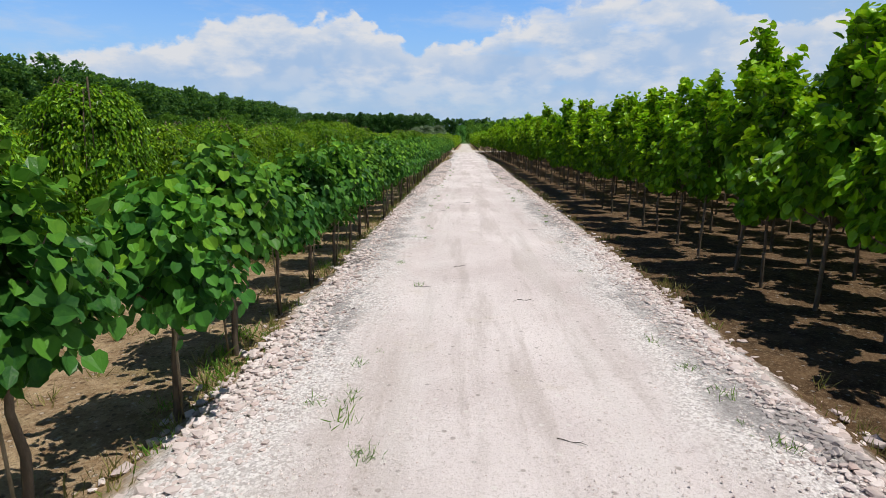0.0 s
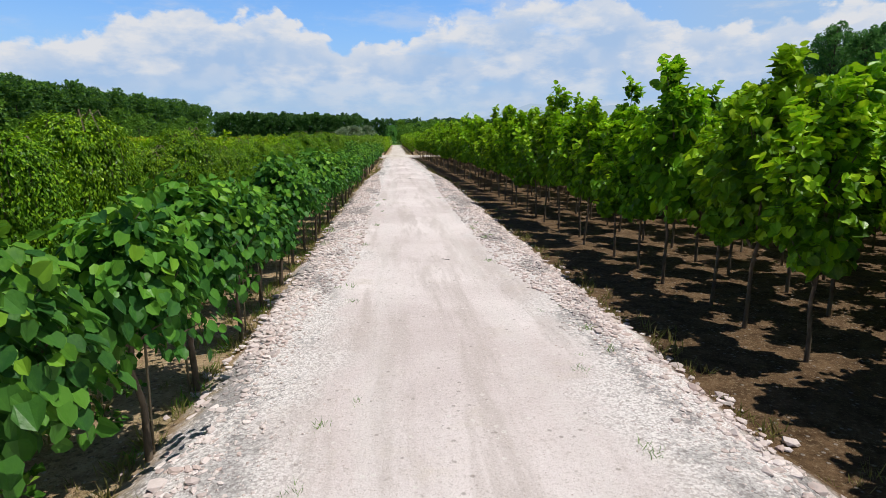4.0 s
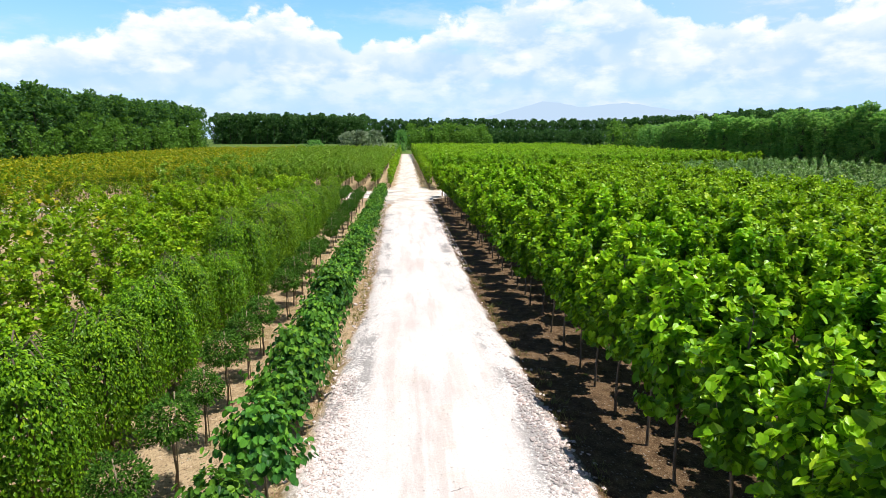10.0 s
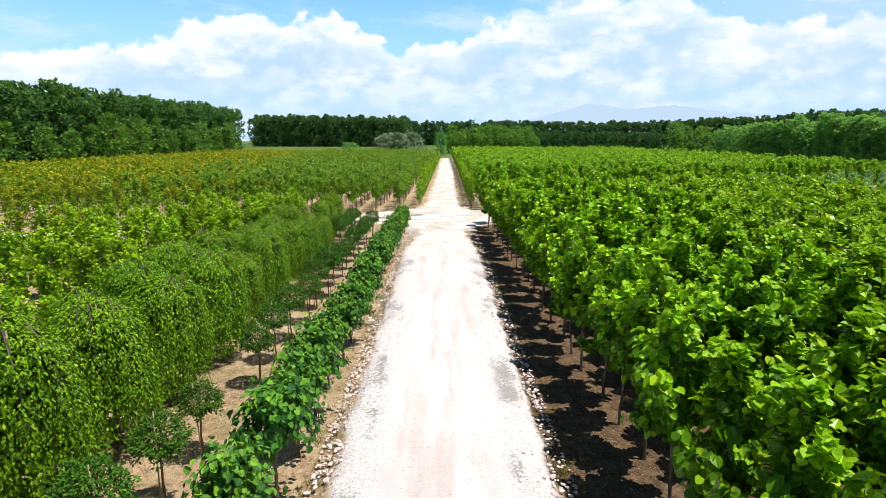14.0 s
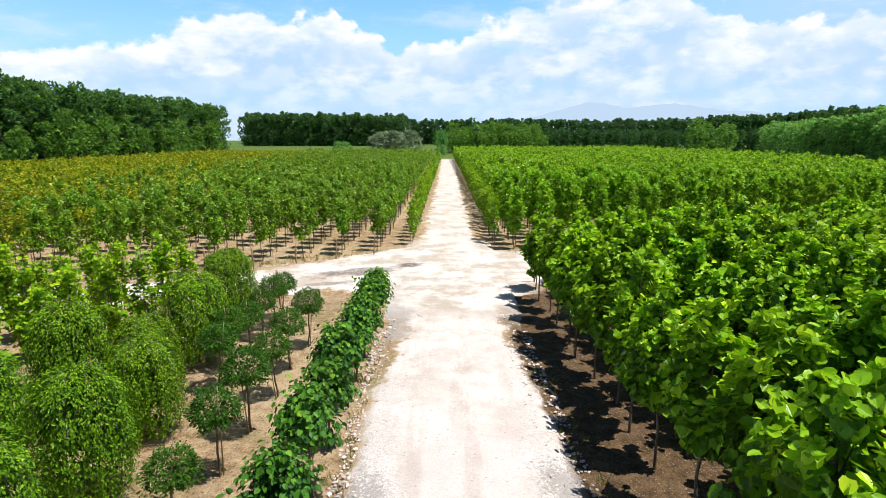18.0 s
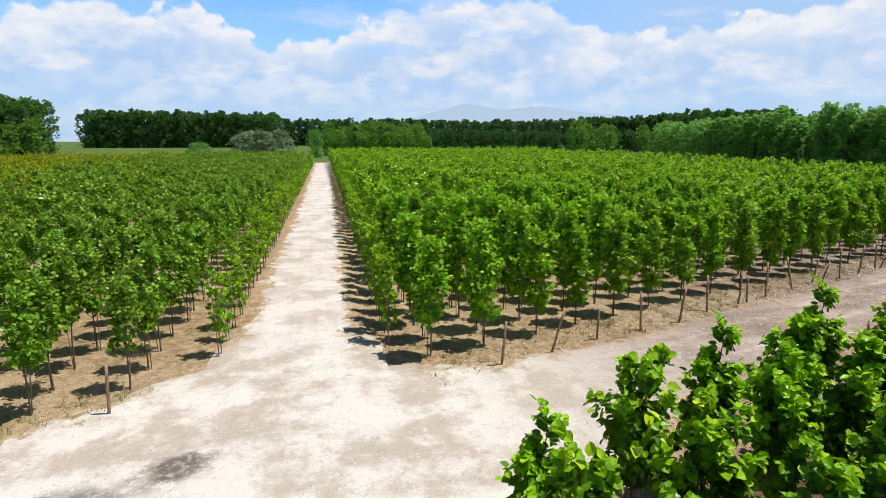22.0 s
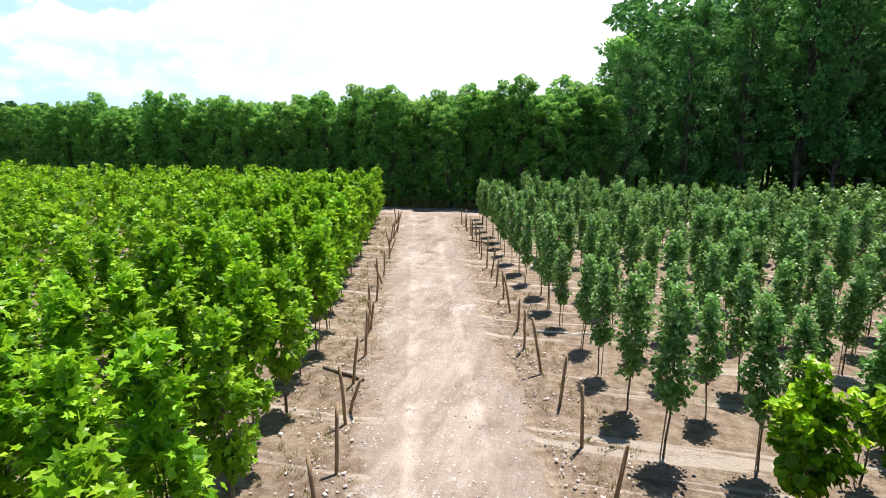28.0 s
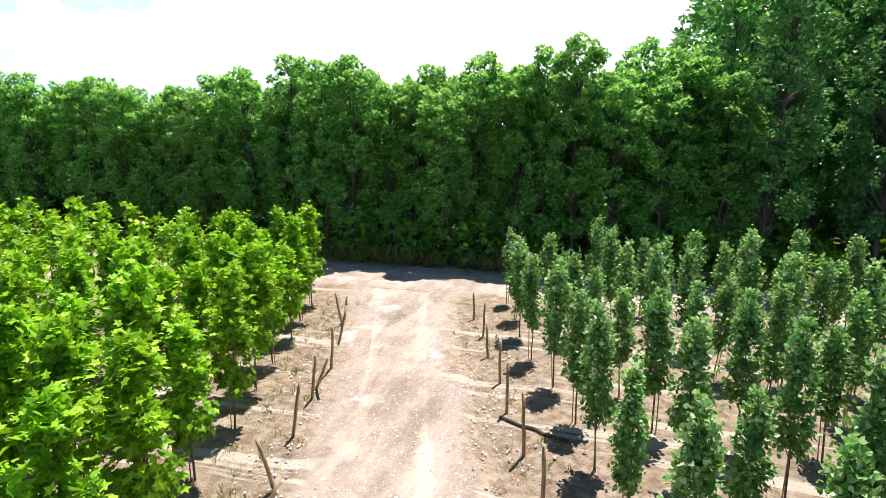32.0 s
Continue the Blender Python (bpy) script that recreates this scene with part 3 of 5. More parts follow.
# ---- mesh helpers ----
def mesh_from(name, groups, flat=False):
    """One mesh from groups of (vertices n x 3, faces m x k, material). Materials in order of first use."""
    mats, vs, loops, starts, totals, mi, base, at = [], [], [], [], [], [], 0, 0
    for v, f, m in groups:
        if m not in mats:
            mats.append(m)
        v, f = np.asarray(v, dtype=np.float32).reshape(-1, 3), np.asarray(f, dtype=np.int32)
        vs.append(v), loops.append((f + base).ravel())
        starts.append(at + np.arange(len(f), dtype=np.int32) * f.shape[1])
        totals.append(np.full(len(f), f.shape[1], dtype=np.int32))
        mi.append(np.full(len(f), mats.index(m), dtype=np.int32))
        base, at = base + len(v), at + f.size
    me = bpy.data.meshes.new(name)
    v, l = np.concatenate(vs), np.concatenate(loops)
    s = np.concatenate(starts)
    me.vertices.add(len(v)), me.loops.add(len(l)), me.polygons.add(len(s))
    me.vertices.foreach_set("co", v.ravel())
    me.loops.foreach_set("vertex_index", l)
    me.polygons.foreach_set("loop_start", s)
    me.polygons.foreach_set("material_index", np.concatenate(mi))
    for m in mats:
        me.materials.append(m)
    me.update(calc_edges=True)
    if flat:
        me.shade_flat()
    return me


def part(name, data, parent, label=""):
    ob = new(name, data)
    ob.parent = parent
    return tagged(ob, label)


def unit(v):
    return v / np.maximum(np.linalg.norm(v, axis=-1, keepdims=True), 1e-9)


HEART = (np.array([(0, 0, 0), (0.46, 0.20, 0.11), (0.37, 0.66, 0.05), (0, 1, -0.14), (-0.37, 0.66, 0.05), (-0.46, 0.20, 0.11)]), np.array([(0, 1, 2, 3), (0, 3, 4, 5)]))
ROUND = (np.array([(0, 0, 0), (0.36, -0.02, 0.10), (0.51, 0.38, 0.09), (0.34, 0.78, -0.02), (0, 1.0, -0.24), (-0.34, 0.78, -0.02), (-0.51, 0.38, 0.09), (-0.36, -0.02, 0.10)]), np.array([(0, 1, 2, 3, 4), (0, 4, 5, 6, 7)]))
LOBED = (np.array([(0, 0, 0), (0.40, 0.02, 0.05), (0.27, 0.30, 0.05), (0.56, 0.52, 0.02), (0.18, 0.62, 0.0), (0, 1, -0.12),
                   (-0.18, 0.62, 0.0), (-0.56, 0.52, 0.02), (-0.27, 0.30, 0.05), (-0.40, 0.02, 0.05)]), np.array([(0, 1, 2, 3, 4, 5), (0, 5, 6, 7, 8, 9)]))
GRASS = (np.array([(-0.035, 0, 0), (0.035, 0, 0), (0.02, 0.55, 0.03), (0.0, 1, 0.14)]), np.array([(0, 1, 2, 3)]))
BLADE = (np.array([(0, 0, 0), (0.27, 0.45, 0.06), (0, 1, -0.10), (-0.27, 0.45, 0.06)]), np.array([(0, 1, 2, 3)]))
WIDE = (np.array([(0, 0, 0), (0.48, 0.42, 0.10), (0, 1, -0.12), (-0.48, 0.42, 0.10)]), np.array([(0, 1, 2, 3)]))
CLUMP = (np.array([(-0.5, 0, 0.06), (0.1, -0.2, -0.05), (0.55, 0.25, 0.08), (0.35, 0.85, -0.06), (-0.15, 1.0, 0.05), (-0.6, 0.6, -0.08)]), np.array([(0, 1, 2, 3), (0, 3, 4, 5)]))


def leaves(rng, at, axis, normal, size, shape):
    """Leaves of a shape at the given places: vertices and faces."""
    tv, tf = shape
    n = len(at)
    a = unit(axis)
    s = unit(np.cross(a, unit(normal)))
    u = np.cross(s, a)
    sz = (size * rng.uniform(0.7, 1.25, n))[:, None, None]
    v = at[:, None, :] + sz * (s[:, None, :] * tv[None, :, 0:1] + a[:, None, :] * tv[None, :, 1:2] + u[:, None, :] * tv[None, :, 2:3])
    f = (tf[None] + (np.arange(n) * len(tv))[:, None, None]).reshape(-1, tf.shape[1])
    return v.reshape(-1, 3), f


def tube(points, radii, sides=6):
    """A closed, tapered limb along a line of points."""
    p, r = np.asarray(points, float), np.asarray(radii, float)
    d = unit(np.gradient(p, axis=0))
    ref = np.where(np.abs(d[:, 2:3]) > 0.9, np.array([[1.0, 0, 0]]), np.array([[0, 0, 1.0]]))
    s = unit(np.cross(d, ref))
    u = np.cross(s, d)
    a = np.arange(sides) * 2 * math.pi / sides
    ring = p[:, None] + r[:, None, None] * (s[:, None] * np.cos(a)[None, :, None] + u[:, None] * np.sin(a)[None, :, None])
    v = np.concatenate([ring.reshape(-1, 3), p[:1], p[-1:]])
    i, j = np.meshgrid(np.arange(len(p) - 1), np.arange(sides), indexing="ij")
    k = (j + 1) % sides
    f = np.stack([i * sides + j, i * sides + k, (i + 1) * sides + k, (i + 1) * sides + j], -1).reshape(-1, 4)
    e = len(p) * sides
    b = np.arange(sides)
    caps = [np.stack([b * 0 + e, (b + 1) % sides, b, b], -1), np.stack([b * 0 + e + 1, e - sides + b, e - sides + (b + 1) % sides, b * 0 + e - sides + (b + 1) % sides], -1)]
    return v, f, caps


def tubes(limbs, sides=6):
    """Several limbs as one vertex list with quads (ends are left open inside the crown)."""
    vs, fs, base = [], [], 0
    for p, r in limbs:
        v, f, _ = tube(p, r, sides)
        vs.append(v[:-2]), fs.append(f + base)
        base += len(v) - 2
    return np.concatenate(vs), np.concatenate(fs)


def tubes2(limbs, sides):
    """A stem with all its sides, and apart from it the thin limbs inside the crown, three-sided."""
    return (*tubes(limbs[:1], sides), *tubes(limbs[1:], 3))


def bent(rng, a, b, n=5, wob=0.03):
    t = np.linspace(0, 1, n)[:, None]
    p = np.asarray(a, float) * (1 - t) + np.asarray(b, float) * t
    w = rng.normal(0, wob, (n, 3)) * np.sin(np.linspace(0, math.pi, n))[:, None]
    return p + w


# ---- kinds of trees: each maker gives (trunk vertices, faces), (crown vertices, faces) ----
def crown_tree(rng, height, clear, radius, count, leaf, shape, girth=0.035, shoots=26, profile="egg", droop=0.0, spike=0.25, lift=0.5, sides=6, simple=False, mess=1.0, face=0.75, bright_tip_from=0.58, loose=0.15, core=0.10):
    """A stem with a crown of leafy shoots. profile: egg, column or dome."""
    h = height - clear
    z = rng.uniform(0.02, 1.0, shoots) ** 0.85
    z[: max(3, shoots // 6)] = rng.uniform(0.8, 1.0, max(3, shoots // 6))
    if profile == "egg":
        rad = np.sin(np.clip(0.16 + 0.80 * z, 0, 1) * math.pi) ** 0.75
    elif profile == "column":
        rad = np.clip(np.sin(np.clip(0.10 + 0.86 * z, 0, 1) * math.pi), 0, 1) ** 0.55
    else:
        rad = np.sqrt(np.clip(1 - (0.96 * z) ** 2.2, 0, 1))
    az = np.arange(shoots) * 2.399963 + rng.uniform(-0.4, 0.4, shoots)
    rr = radius * rad * rng.uniform(0.72, 1.18, shoots)
    tip = np.stack([np.cos(az) * rr, np.sin(az) * rr, clear + h * z * rng.uniform(0.93, 1.04, shoots)], -1)
    tip[:, 2] += spike * rng.uniform(0, 1, shoots) ** 2
    root = np.stack([tip[:, 0] * 0.06, tip[:, 1] * 0.06, np.maximum(clear * 0.96, tip[:, 2] - rr * (0.9 + lift) - 0.10 * h)], -1)
    root[:, 2] = np.minimum(root[:, 2], clear + 0.93 * h)
    limbs = [(bent(rng, (0, 0, -0.12), (rng.normal(0, 0.03), rng.normal(0, 0.03), clear + 0.75 * h), 7, 0.02), np.linspace(girth, girth * 0.35, 7))]
    if simple:
        limbs = [(np.array([(0, 0, -0.1), (0, 0, clear + 0.5 * h)]), np.array([girth, girth * 0.6]))]
    for i in range(0, 0 if simple else shoots, 2):
        limbs.append((bent(rng, root[i], tip[i], 3, 0.05 * radius), np.linspace(girth * 0.42, girth * 0.10, 3)))
    trunk = tubes(limbs[:1], sides) if simple else tubes2(limbs, sides)
    # leaves along the shoots
    s = rng.integers(0, shoots, count)
    u = rng.uniform(0.0, 1.0, count) ** 0.55
    u = 0.30 + 0.74 * u
    at = root[s] * (1 - u)[:, None] + tip[s] * u[:, None]
    spread = loose * radius + 0.03
    at += rng.normal(0, 1, (count, 3)) * spread * np.array([1, 1, 0.8])
    inner = int(count * core)                     # large shaded leaves close to the stem
    cz = rng.uniform(0.10, 0.80, inner)
    ca, cq = rng.uniform(0, 2 * math.pi, inner), radius * 0.50 * np.sqrt(rng.uniform(0, 1, inner)) * np.sin(np.clip(0.16 + 0.80 * cz, 0, 1) * math.pi)
    if inner:
        at[-inner:] = np.stack([np.cos(ca) * cq, np.sin(ca) * cq, clear + h * cz], -1)
        u[-inner:] = 0.0
    out = at - np.array([0, 0, clear + 0.30 * h])
    out[:, 2] *= 0.55
    out = unit(out)
    axis = out + rng.normal(0, 0.55 * mess, (count, 3)) + np.array([0, 0, -droop])
    nrm = np.array([0, 0, 1.5 - face]) + out * face + rng.normal(0, 0.45 * mess, (count, 3))
    # young: shoot ends high in the crown, lighter also to paint sun there
    young = (u > 0.80) & (at[:, 2] > clear + h * rng.normal(bright_tip_from, 0.16, count))
    v, f = leaves(rng, at, axis, nrm, leaf * np.where(young, 0.92, np.where(u == 0.0, 1.5, 1.0)), shape)
    return trunk, (v, f, np.repeat(young, len(shape[1])))


def weeping_tree(rng, height, radius, count, leaf, strands=620):
    """A round-topped dome of twigs that arch over from the graft and hang down in bundles, with dark seams between them."""
    az = np.arange(strands) * 2.399963 + rng.normal(0, 0.10, strands)
    q = np.sqrt((np.arange(strands) + 0.5) / strands)
    lobes, turn = rng.integers(4, 7), rng.uniform(0, 6.28)
    bulge = 1 + 0.09 * np.sin(lobes * az + turn) + 0.06 * np.sin(11 * az + 2 * turn)
    r0 = radius * (0.08 + 0.92 * q) * bulge
    crest = height - 1.30 * (1.0 - np.sqrt(np.clip(1.0 - (0.97 * q) ** 2, 0, 1))) + 0.10 * np.sin(lobes * az + turn) * q + rng.normal(0, 0.035, strands)
    ln = np.where(q > 0.80, crest - rng.uniform(0.25, 0.95, strands), rng.uniform(0.10, 0.30, strands))
    s = rng.choice(strands, count, p=(ln + 0.8) / (ln + 0.8).sum())
    u = rng.uniform(0, 1, count)
    rr = r0[s] * (1.0 + 0.14 * np.sin(np.minimum(1.0, u * 1.5) * math.pi / 2) - 0.30 * np.maximum(0, u - 0.55)) + rng.normal(0, 0.045, count)
    aa = az[s] + rng.normal(0, 0.045, count)
    at = np.stack([np.cos(aa) * rr, np.sin(aa) * rr, crest[s] - ln[s] * u], -1) + rng.normal(0, 0.022, (count, 3))
    out = np.stack([np.cos(aa), np.sin(aa), np.zeros(count)], -1)
    steep = np.clip(1.25 * q[s] ** 2.0 + 0.5 * u, 0.0, 1.45)[:, None]
    up = np.array([[0, 0, 1.0]])
    axis = out * np.cos(steep) - up * np.sin(steep) + rng.normal(0, 0.42, (count, 3))
    nrm = out * np.sin(steep) + up * np.cos(steep) + up * 0.12 + rng.normal(0, 0.26, (count, 3))
    inner = count // 14
    at[-inner:] *= np.array([0.70, 0.70, 0.95])
    size = np.full(count, leaf)
    size[-inner:] *= 3.0
    # young: mostly on the dome top, where the light colour imitates sun
    young = (rng.uniform(0, 1, count) < np.where(q[s] < 0.75, 0.42, np.where(u < 0.25, 0.30, 0.10))) & (np.arange(count) < count - inner)
    limbs = [(bent(rng, (0, 0, -0.12), (0.03, 0, height - 0.2), 7, 0.03), np.linspace(0.045, 0.022, 7))]
    for i in range(14):
        a = i * 2.4 + rng.normal(0, 0.2)
        e = (math.cos(a) * radius * 0.78, math.sin(a) * radius * 0.78, height - 0.62)
        m = (math.cos(a) * radius * 0.45, math.sin(a) * radius * 0.45, height - (0.10 if i % 5 else -0.08))
        limbs.append((np.array([(0.02, 0, height - 0.35), m, e, (e[0] * 1.12, e[1] * 1.12, e[2] - 0.8)]), np.linspace(0.022, 0.006, 4)))
    v, f = leaves(rng, at, axis, nrm, size, BLADE)
    return tubes2(limbs, 5), (v, f, np.repeat(young, len(BLADE[1])))


def globe_tree(rng, height, radius, count, leaf):
    d = unit(rng.normal(0, 1, (count, 3)))
    lump = 1 + 0.16 * np.sin(d[:, 0] * 7 + 1) * np.sin(d[:, 1] * 6) + 0.1 * np.sin(d[:, 2] * 9)
    r = radius * lump * rng.uniform(0.72, 1.05, count)
    at = d * r[:, None] * np.array([1.05, 1.05, 0.8]) + np.array([0, 0, height - radius * 0.8])
    at[:, 2] -= np.maximum(0, np.hypot(at[:, 0], at[:, 1]) - radius * 0.7) * 0.5
    limbs = [(bent(rng, (0, 0, -0.12), (0.02, 0.02, height - radius), 6, 0.02), np.linspace(0.028, 0.02, 6))]
    for i in range(9):
        a = i * 2.4
        limbs.append((bent(rng, (0, 0, height - radius * 1.4), (math.cos(a) * radius * 0.7, math.sin(a) * radius * 0.7, height - radius * (0.4 + 0.1 * (i % 5))), 4, 0.02), np.linspace(0.013, 0.004, 4)))
    return tubes2(limbs, 5), leaves(rng, at, d + rng.normal(0, 0.6, (count, 3)) - np.array([0, 0, 0.3]), d + np.array([0, 0, 0.6]) + rng.normal(0, 0.4, (count, 3)), leaf, BLADE)


def wood_tree(rng, height, clear, radius, count, leaf, girth=0.12, shape=CLUMP, clumps=46, column=False, simple=False):
    """A tall tree whose crown is made of leafy clumps with gaps between."""
    h = height - clear
    z = rng.uniform(0, 1, clumps) ** 0.85
    z[:6] = rng.uniform(0.86, 0.97, 6)
    prof = np.sqrt(np.clip(1.0 - (np.maximum(0.0, z - 0.52) / 0.50) ** 2.0, 0.02, 1)) * np.minimum(1.0, 0.62 + 1.1 * z)
    if column:
        prof = np.sqrt(np.clip(1.0 - (np.maximum(0.0, z - 0.70) / 0.32) ** 2.2, 0.03, 1)) * np.minimum(1.0, 0.75 + 0.6 * z)
    az = np.arange(clumps) * 2.399963 + rng.uniform(-0.5, 0.5, clumps)
    rr = radius * prof * np.sqrt(rng.uniform(0.25, 1.10, clumps))
    c = np.stack([np.cos(az) * rr, np.sin(az) * rr, clear + h * z], -1)
    cr = radius * rng.uniform(0.20, 0.38, clumps) * (1.0 - 0.35 * z) * (46.0 / max(46, clumps)) ** 0.25
    c[:, 2] = np.minimum(c[:, 2], height - 0.6 * cr)
    s = rng.choice(clumps, count, p=cr ** 1.4 / (cr ** 1.4).sum())
    d = unit(rng.normal(0, 1, (count, 3)))
    at = c[s] + d * (cr[s] * rng.uniform(0.5, 1.1, count))[:, None] * np.array([1, 1, 0.85])
    out = at - np.array([0, 0, clear + h * 0.35])
    out[:, 2] *= 0.5
    axis = unit(out) * 0.6 + d + rng.normal(0, 0.4, (count, 3))
    nrm = d * 0.7 + unit(out) * 0.4 + np.array([0, 0, 0.7]) + rng.normal(0, 0.3, (count, 3))
    # young: upward side of each clump, lighter to imitate sun from above
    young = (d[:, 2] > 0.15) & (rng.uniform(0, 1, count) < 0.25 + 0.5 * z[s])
    crown = (*leaves(rng, at, axis, nrm, leaf, shape), np.repeat(young, len(shape[1])))
    limbs = [(bent(rng, (0, 0, -0.3), (rng.normal(0, 0.1), rng.normal(0, 0.1), clear + 0.85 * h), 7, 0.08), np.linspace(girth, girth * 0.2, 7))]
    if simple:
        return tubes([(np.array([(0, 0, -0.3), (0, 0, clear + 0.6 * h)]), np.array([girth, girth * 0.5]))], 4), crown
    for i in range(0, clumps, 2):
        b = (0, 0, max(clear * 0.85, c[i, 2] - rr[i] * 1.3))
        limbs.append((bent(rng, b, c[i], 4, 0.1), np.linspace(girth * 0.3, girth * 0.05, 4)))
    return tubes2(limbs, 6), crown


class Kind:
    """A kind of tree: a few grown specimens that the rows repeat with turns and sizes."""

    def __init__(self, name, label, category, group, bark, leaf, makers, stake=None, stake_label="thin cane stake", tip=None):
        self.tip = tip or leaf
        self.name, self.label, self.category, self.group = name, label, category, group
        self.bark, self.leaf, self.stake, self.stake_label = bark, leaf, stake, stake_label
        self.shapes = [mk() for mk in makers]
        self.meshes = [(mesh_from(name + "_trunk", [(t[0], t[1], bark)]), mesh_from(name + "_crown", self.foliage(c) + ([(t[2], t[3], bark)] if len(t) > 2 else []), True)) for t, c in self.shapes]
        self.first = [None] * len(makers)
        if stake:
            v, f, caps = tube([(0, 0, -0.1), (0, 0, stake * 0.5), (0, 0, stake)], (0.014, 0.013, 0.012), 6)
            self.stake_mesh = mesh_from(name + "_stake", [(v, np.concatenate([f, *caps])[:, :4], M_CANE)])

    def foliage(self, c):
        """Crown faces by material: grown leaves, lighter ones for shoot ends and painted sun."""
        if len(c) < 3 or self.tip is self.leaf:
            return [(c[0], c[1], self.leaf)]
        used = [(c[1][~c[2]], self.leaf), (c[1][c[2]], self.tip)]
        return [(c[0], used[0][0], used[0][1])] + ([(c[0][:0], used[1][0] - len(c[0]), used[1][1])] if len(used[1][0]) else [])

    def plant(self, i, m):
        i %= len(self.meshes)
        if self.first[i] is None:
            root = tagged(new(self.name), self.label, self.category, self.group)
            part("trunk", self.meshes[i][0], root)
            part("crown", self.meshes[i][1], root)
            if self.stake:
                s = part("stake", self.stake_mesh, root, self.stake_label)
                s.matrix_basis = pose(0.07, 0.05, 0, 2, 2, 0)
            root.matrix_basis = m
            self.first[i] = root
            return root
        made = copy_thing(self.first[i], Matrix())
        made.matrix_basis = m
        return made

    def stuff(self, name, label, spots, category=None):
        """All the trees of a distant part of a field as one object. spots: rows of x, y, z, turn, size."""
        spots = np.asarray(spots, float)
        groups = []
        for i, (t, c) in enumerate(self.shapes):
            q = spots[i :: len(self.shapes)]
            if not len(q):
                continue
            ca, sa = np.cos(q[:, 3]), np.sin(q[:, 3])
            tip = c[1][c[2]] if len(c) > 2 and self.tip is not self.leaf else c[1][:0]
            for (v, f), m in ((t[:2], self.bark), ((c[0], c[1][~c[2]] if len(tip) else c[1]), self.leaf), ((c[0], tip), self.tip)):
                if not len(f):
                    continue
                if m is self.tip and len(tip):
                    keep = np.unique(f)
                    back = np.zeros(len(v), int)
                    back[keep] = np.arange(len(keep))
                    v, f = v[keep], back[f]
                x = (v[None, :, 0] * ca[:, None] - v[None, :, 1] * sa[:, None]) * q[:, 4:5] + q[:, 0:1]
                y = (v[None, :, 0] * sa[:, None] + v[None, :, 1] * ca[:, None]) * q[:, 4:5] + q[:, 1:2]
                z = v[None, :, 2] * q[:, 4:5] * (0.94 + 0.12 * ((q[:, 3:4] * 3.7) % 1)) + q[:, 2:3]
                vv = np.stack([x, y, z], -1).reshape(-1, 3)
                ff = (f[None] + (np.arange(len(q)) * len(v))[:, None, None]).reshape(-1, f.shape[1])
                groups.append((vv, ff, m))
        return tagged(new(name, mesh_from(name, groups, True)), label, category or self.category, "", "stuff")


def rng_of(seed):
    return np.random.default_rng(seed)


def rows_of(seed, kind, far_kind, near, spots, far_name, far_label):
    """Plant the spots: those for which near(x, y) holds as things, the rest as one body of trees."""
    g = rng_of(seed)
    rest, n = [], 0
    for x, y, z, size in spots:
        a = g.uniform(0, 2 * math.pi)
        if near(x, y):
            lean = g.normal(0, 1.5, 2)
            kind.plant(int(g.integers(0, 99)), pose(x, y, z, lean[0], lean[1], math.degrees(a)) @ Matrix.Diagonal((size, size, size * g.uniform(0.94, 1.06), 1)))
            n += 1
        else:
            rest.append((x, y, z, a, size))
    if rest:
        far_kind.stuff(far_name, far_label, rest)
    return n


# ---- plan ----
SOIL = -0.30


def road_mid(y):
    return float(np.interp(y, (-10, 0, 15, 37, 55, 73, 100, 125, 164, 250), (0.35, 0.45, 0.6, 0.82, 1.16, 1.38, 1.42, 1.65, 2.3, 3.6)))


def road_half(y):
    return float(np.interp(y, (0, 57, 70, 125, 164, 250), (2.70, 2.62, 2.02, 2.0, 1.85, 2.1)))


def left_row(y, k):
    return -2.78 + 0.0148 * y - 1.93 * k


def right_row(y, k):
    return 5.65 - 0.5 * max(0.0, (y - 70) / 38.0) + 1.9 * k


def east_north(x):            # front line of the block north of the east track
    return 117.0 + 0.337 * (x - 5.5)


def east_south(x):            # front line of the blocks south of the east track
    return 108.4 + 0.345 * (x - 5.2)


def west_north(x):
    return 116.5 + 0.50 * min(0.0, x + 2.5) if x > -12 else 111.75 + 0.36 * (x + 12)


def ground_z(x, y):
    n = noise.noise((x * 0.35, y * 0.35, 0.0)) * 0.045 + noise.noise((x * 1.1, y * 1.1, 3.0)) * 0.02
    return SOIL + n


def road_z(y):
    t = min(1.0, max(0.0, (y - 78) / 30.0))
    return -0.16 * t * t * (3 - 2 * t)


# ---- ground, road, tracks ----
def build_ground():
    def axis(lo, hi, step):
        c = list(np.arange(lo, hi + 0.01, step))
        for k in range(1, 15):
            c.append(hi + step * 2.0 * (1.62 ** k - 1)), c.insert(0, lo - step * 2.0 * (1.62 ** k - 1))
        return c
    xs, ys = axis(-16.0, 70.0, 0.62), axis(-8.0, 150.0, 0.62)
    v = []
    for y in ys:
        for x in xs:
            inside = -17 < x < 71 and -9 < y < 151
            v.append((x, y, ground_z(x, y) if inside else SOIL))
    nx, ny = len(xs), len(ys)
    i, j = np.meshgrid(np.arange(ny - 1), np.arange(nx - 1), indexing="ij")
    a = i * nx + j
    f = np.stack([a, a + 1, a + nx + 1, a + nx], -1).reshape(-1, 4)
    me = mesh_from("ground", [(np.array(v), f, M_SOIL)])
    me.shade_smooth()
    tagged(new("ground", me), "sandy tan soil of a tree nursery, meadow beyond", "ground", "", "structure")


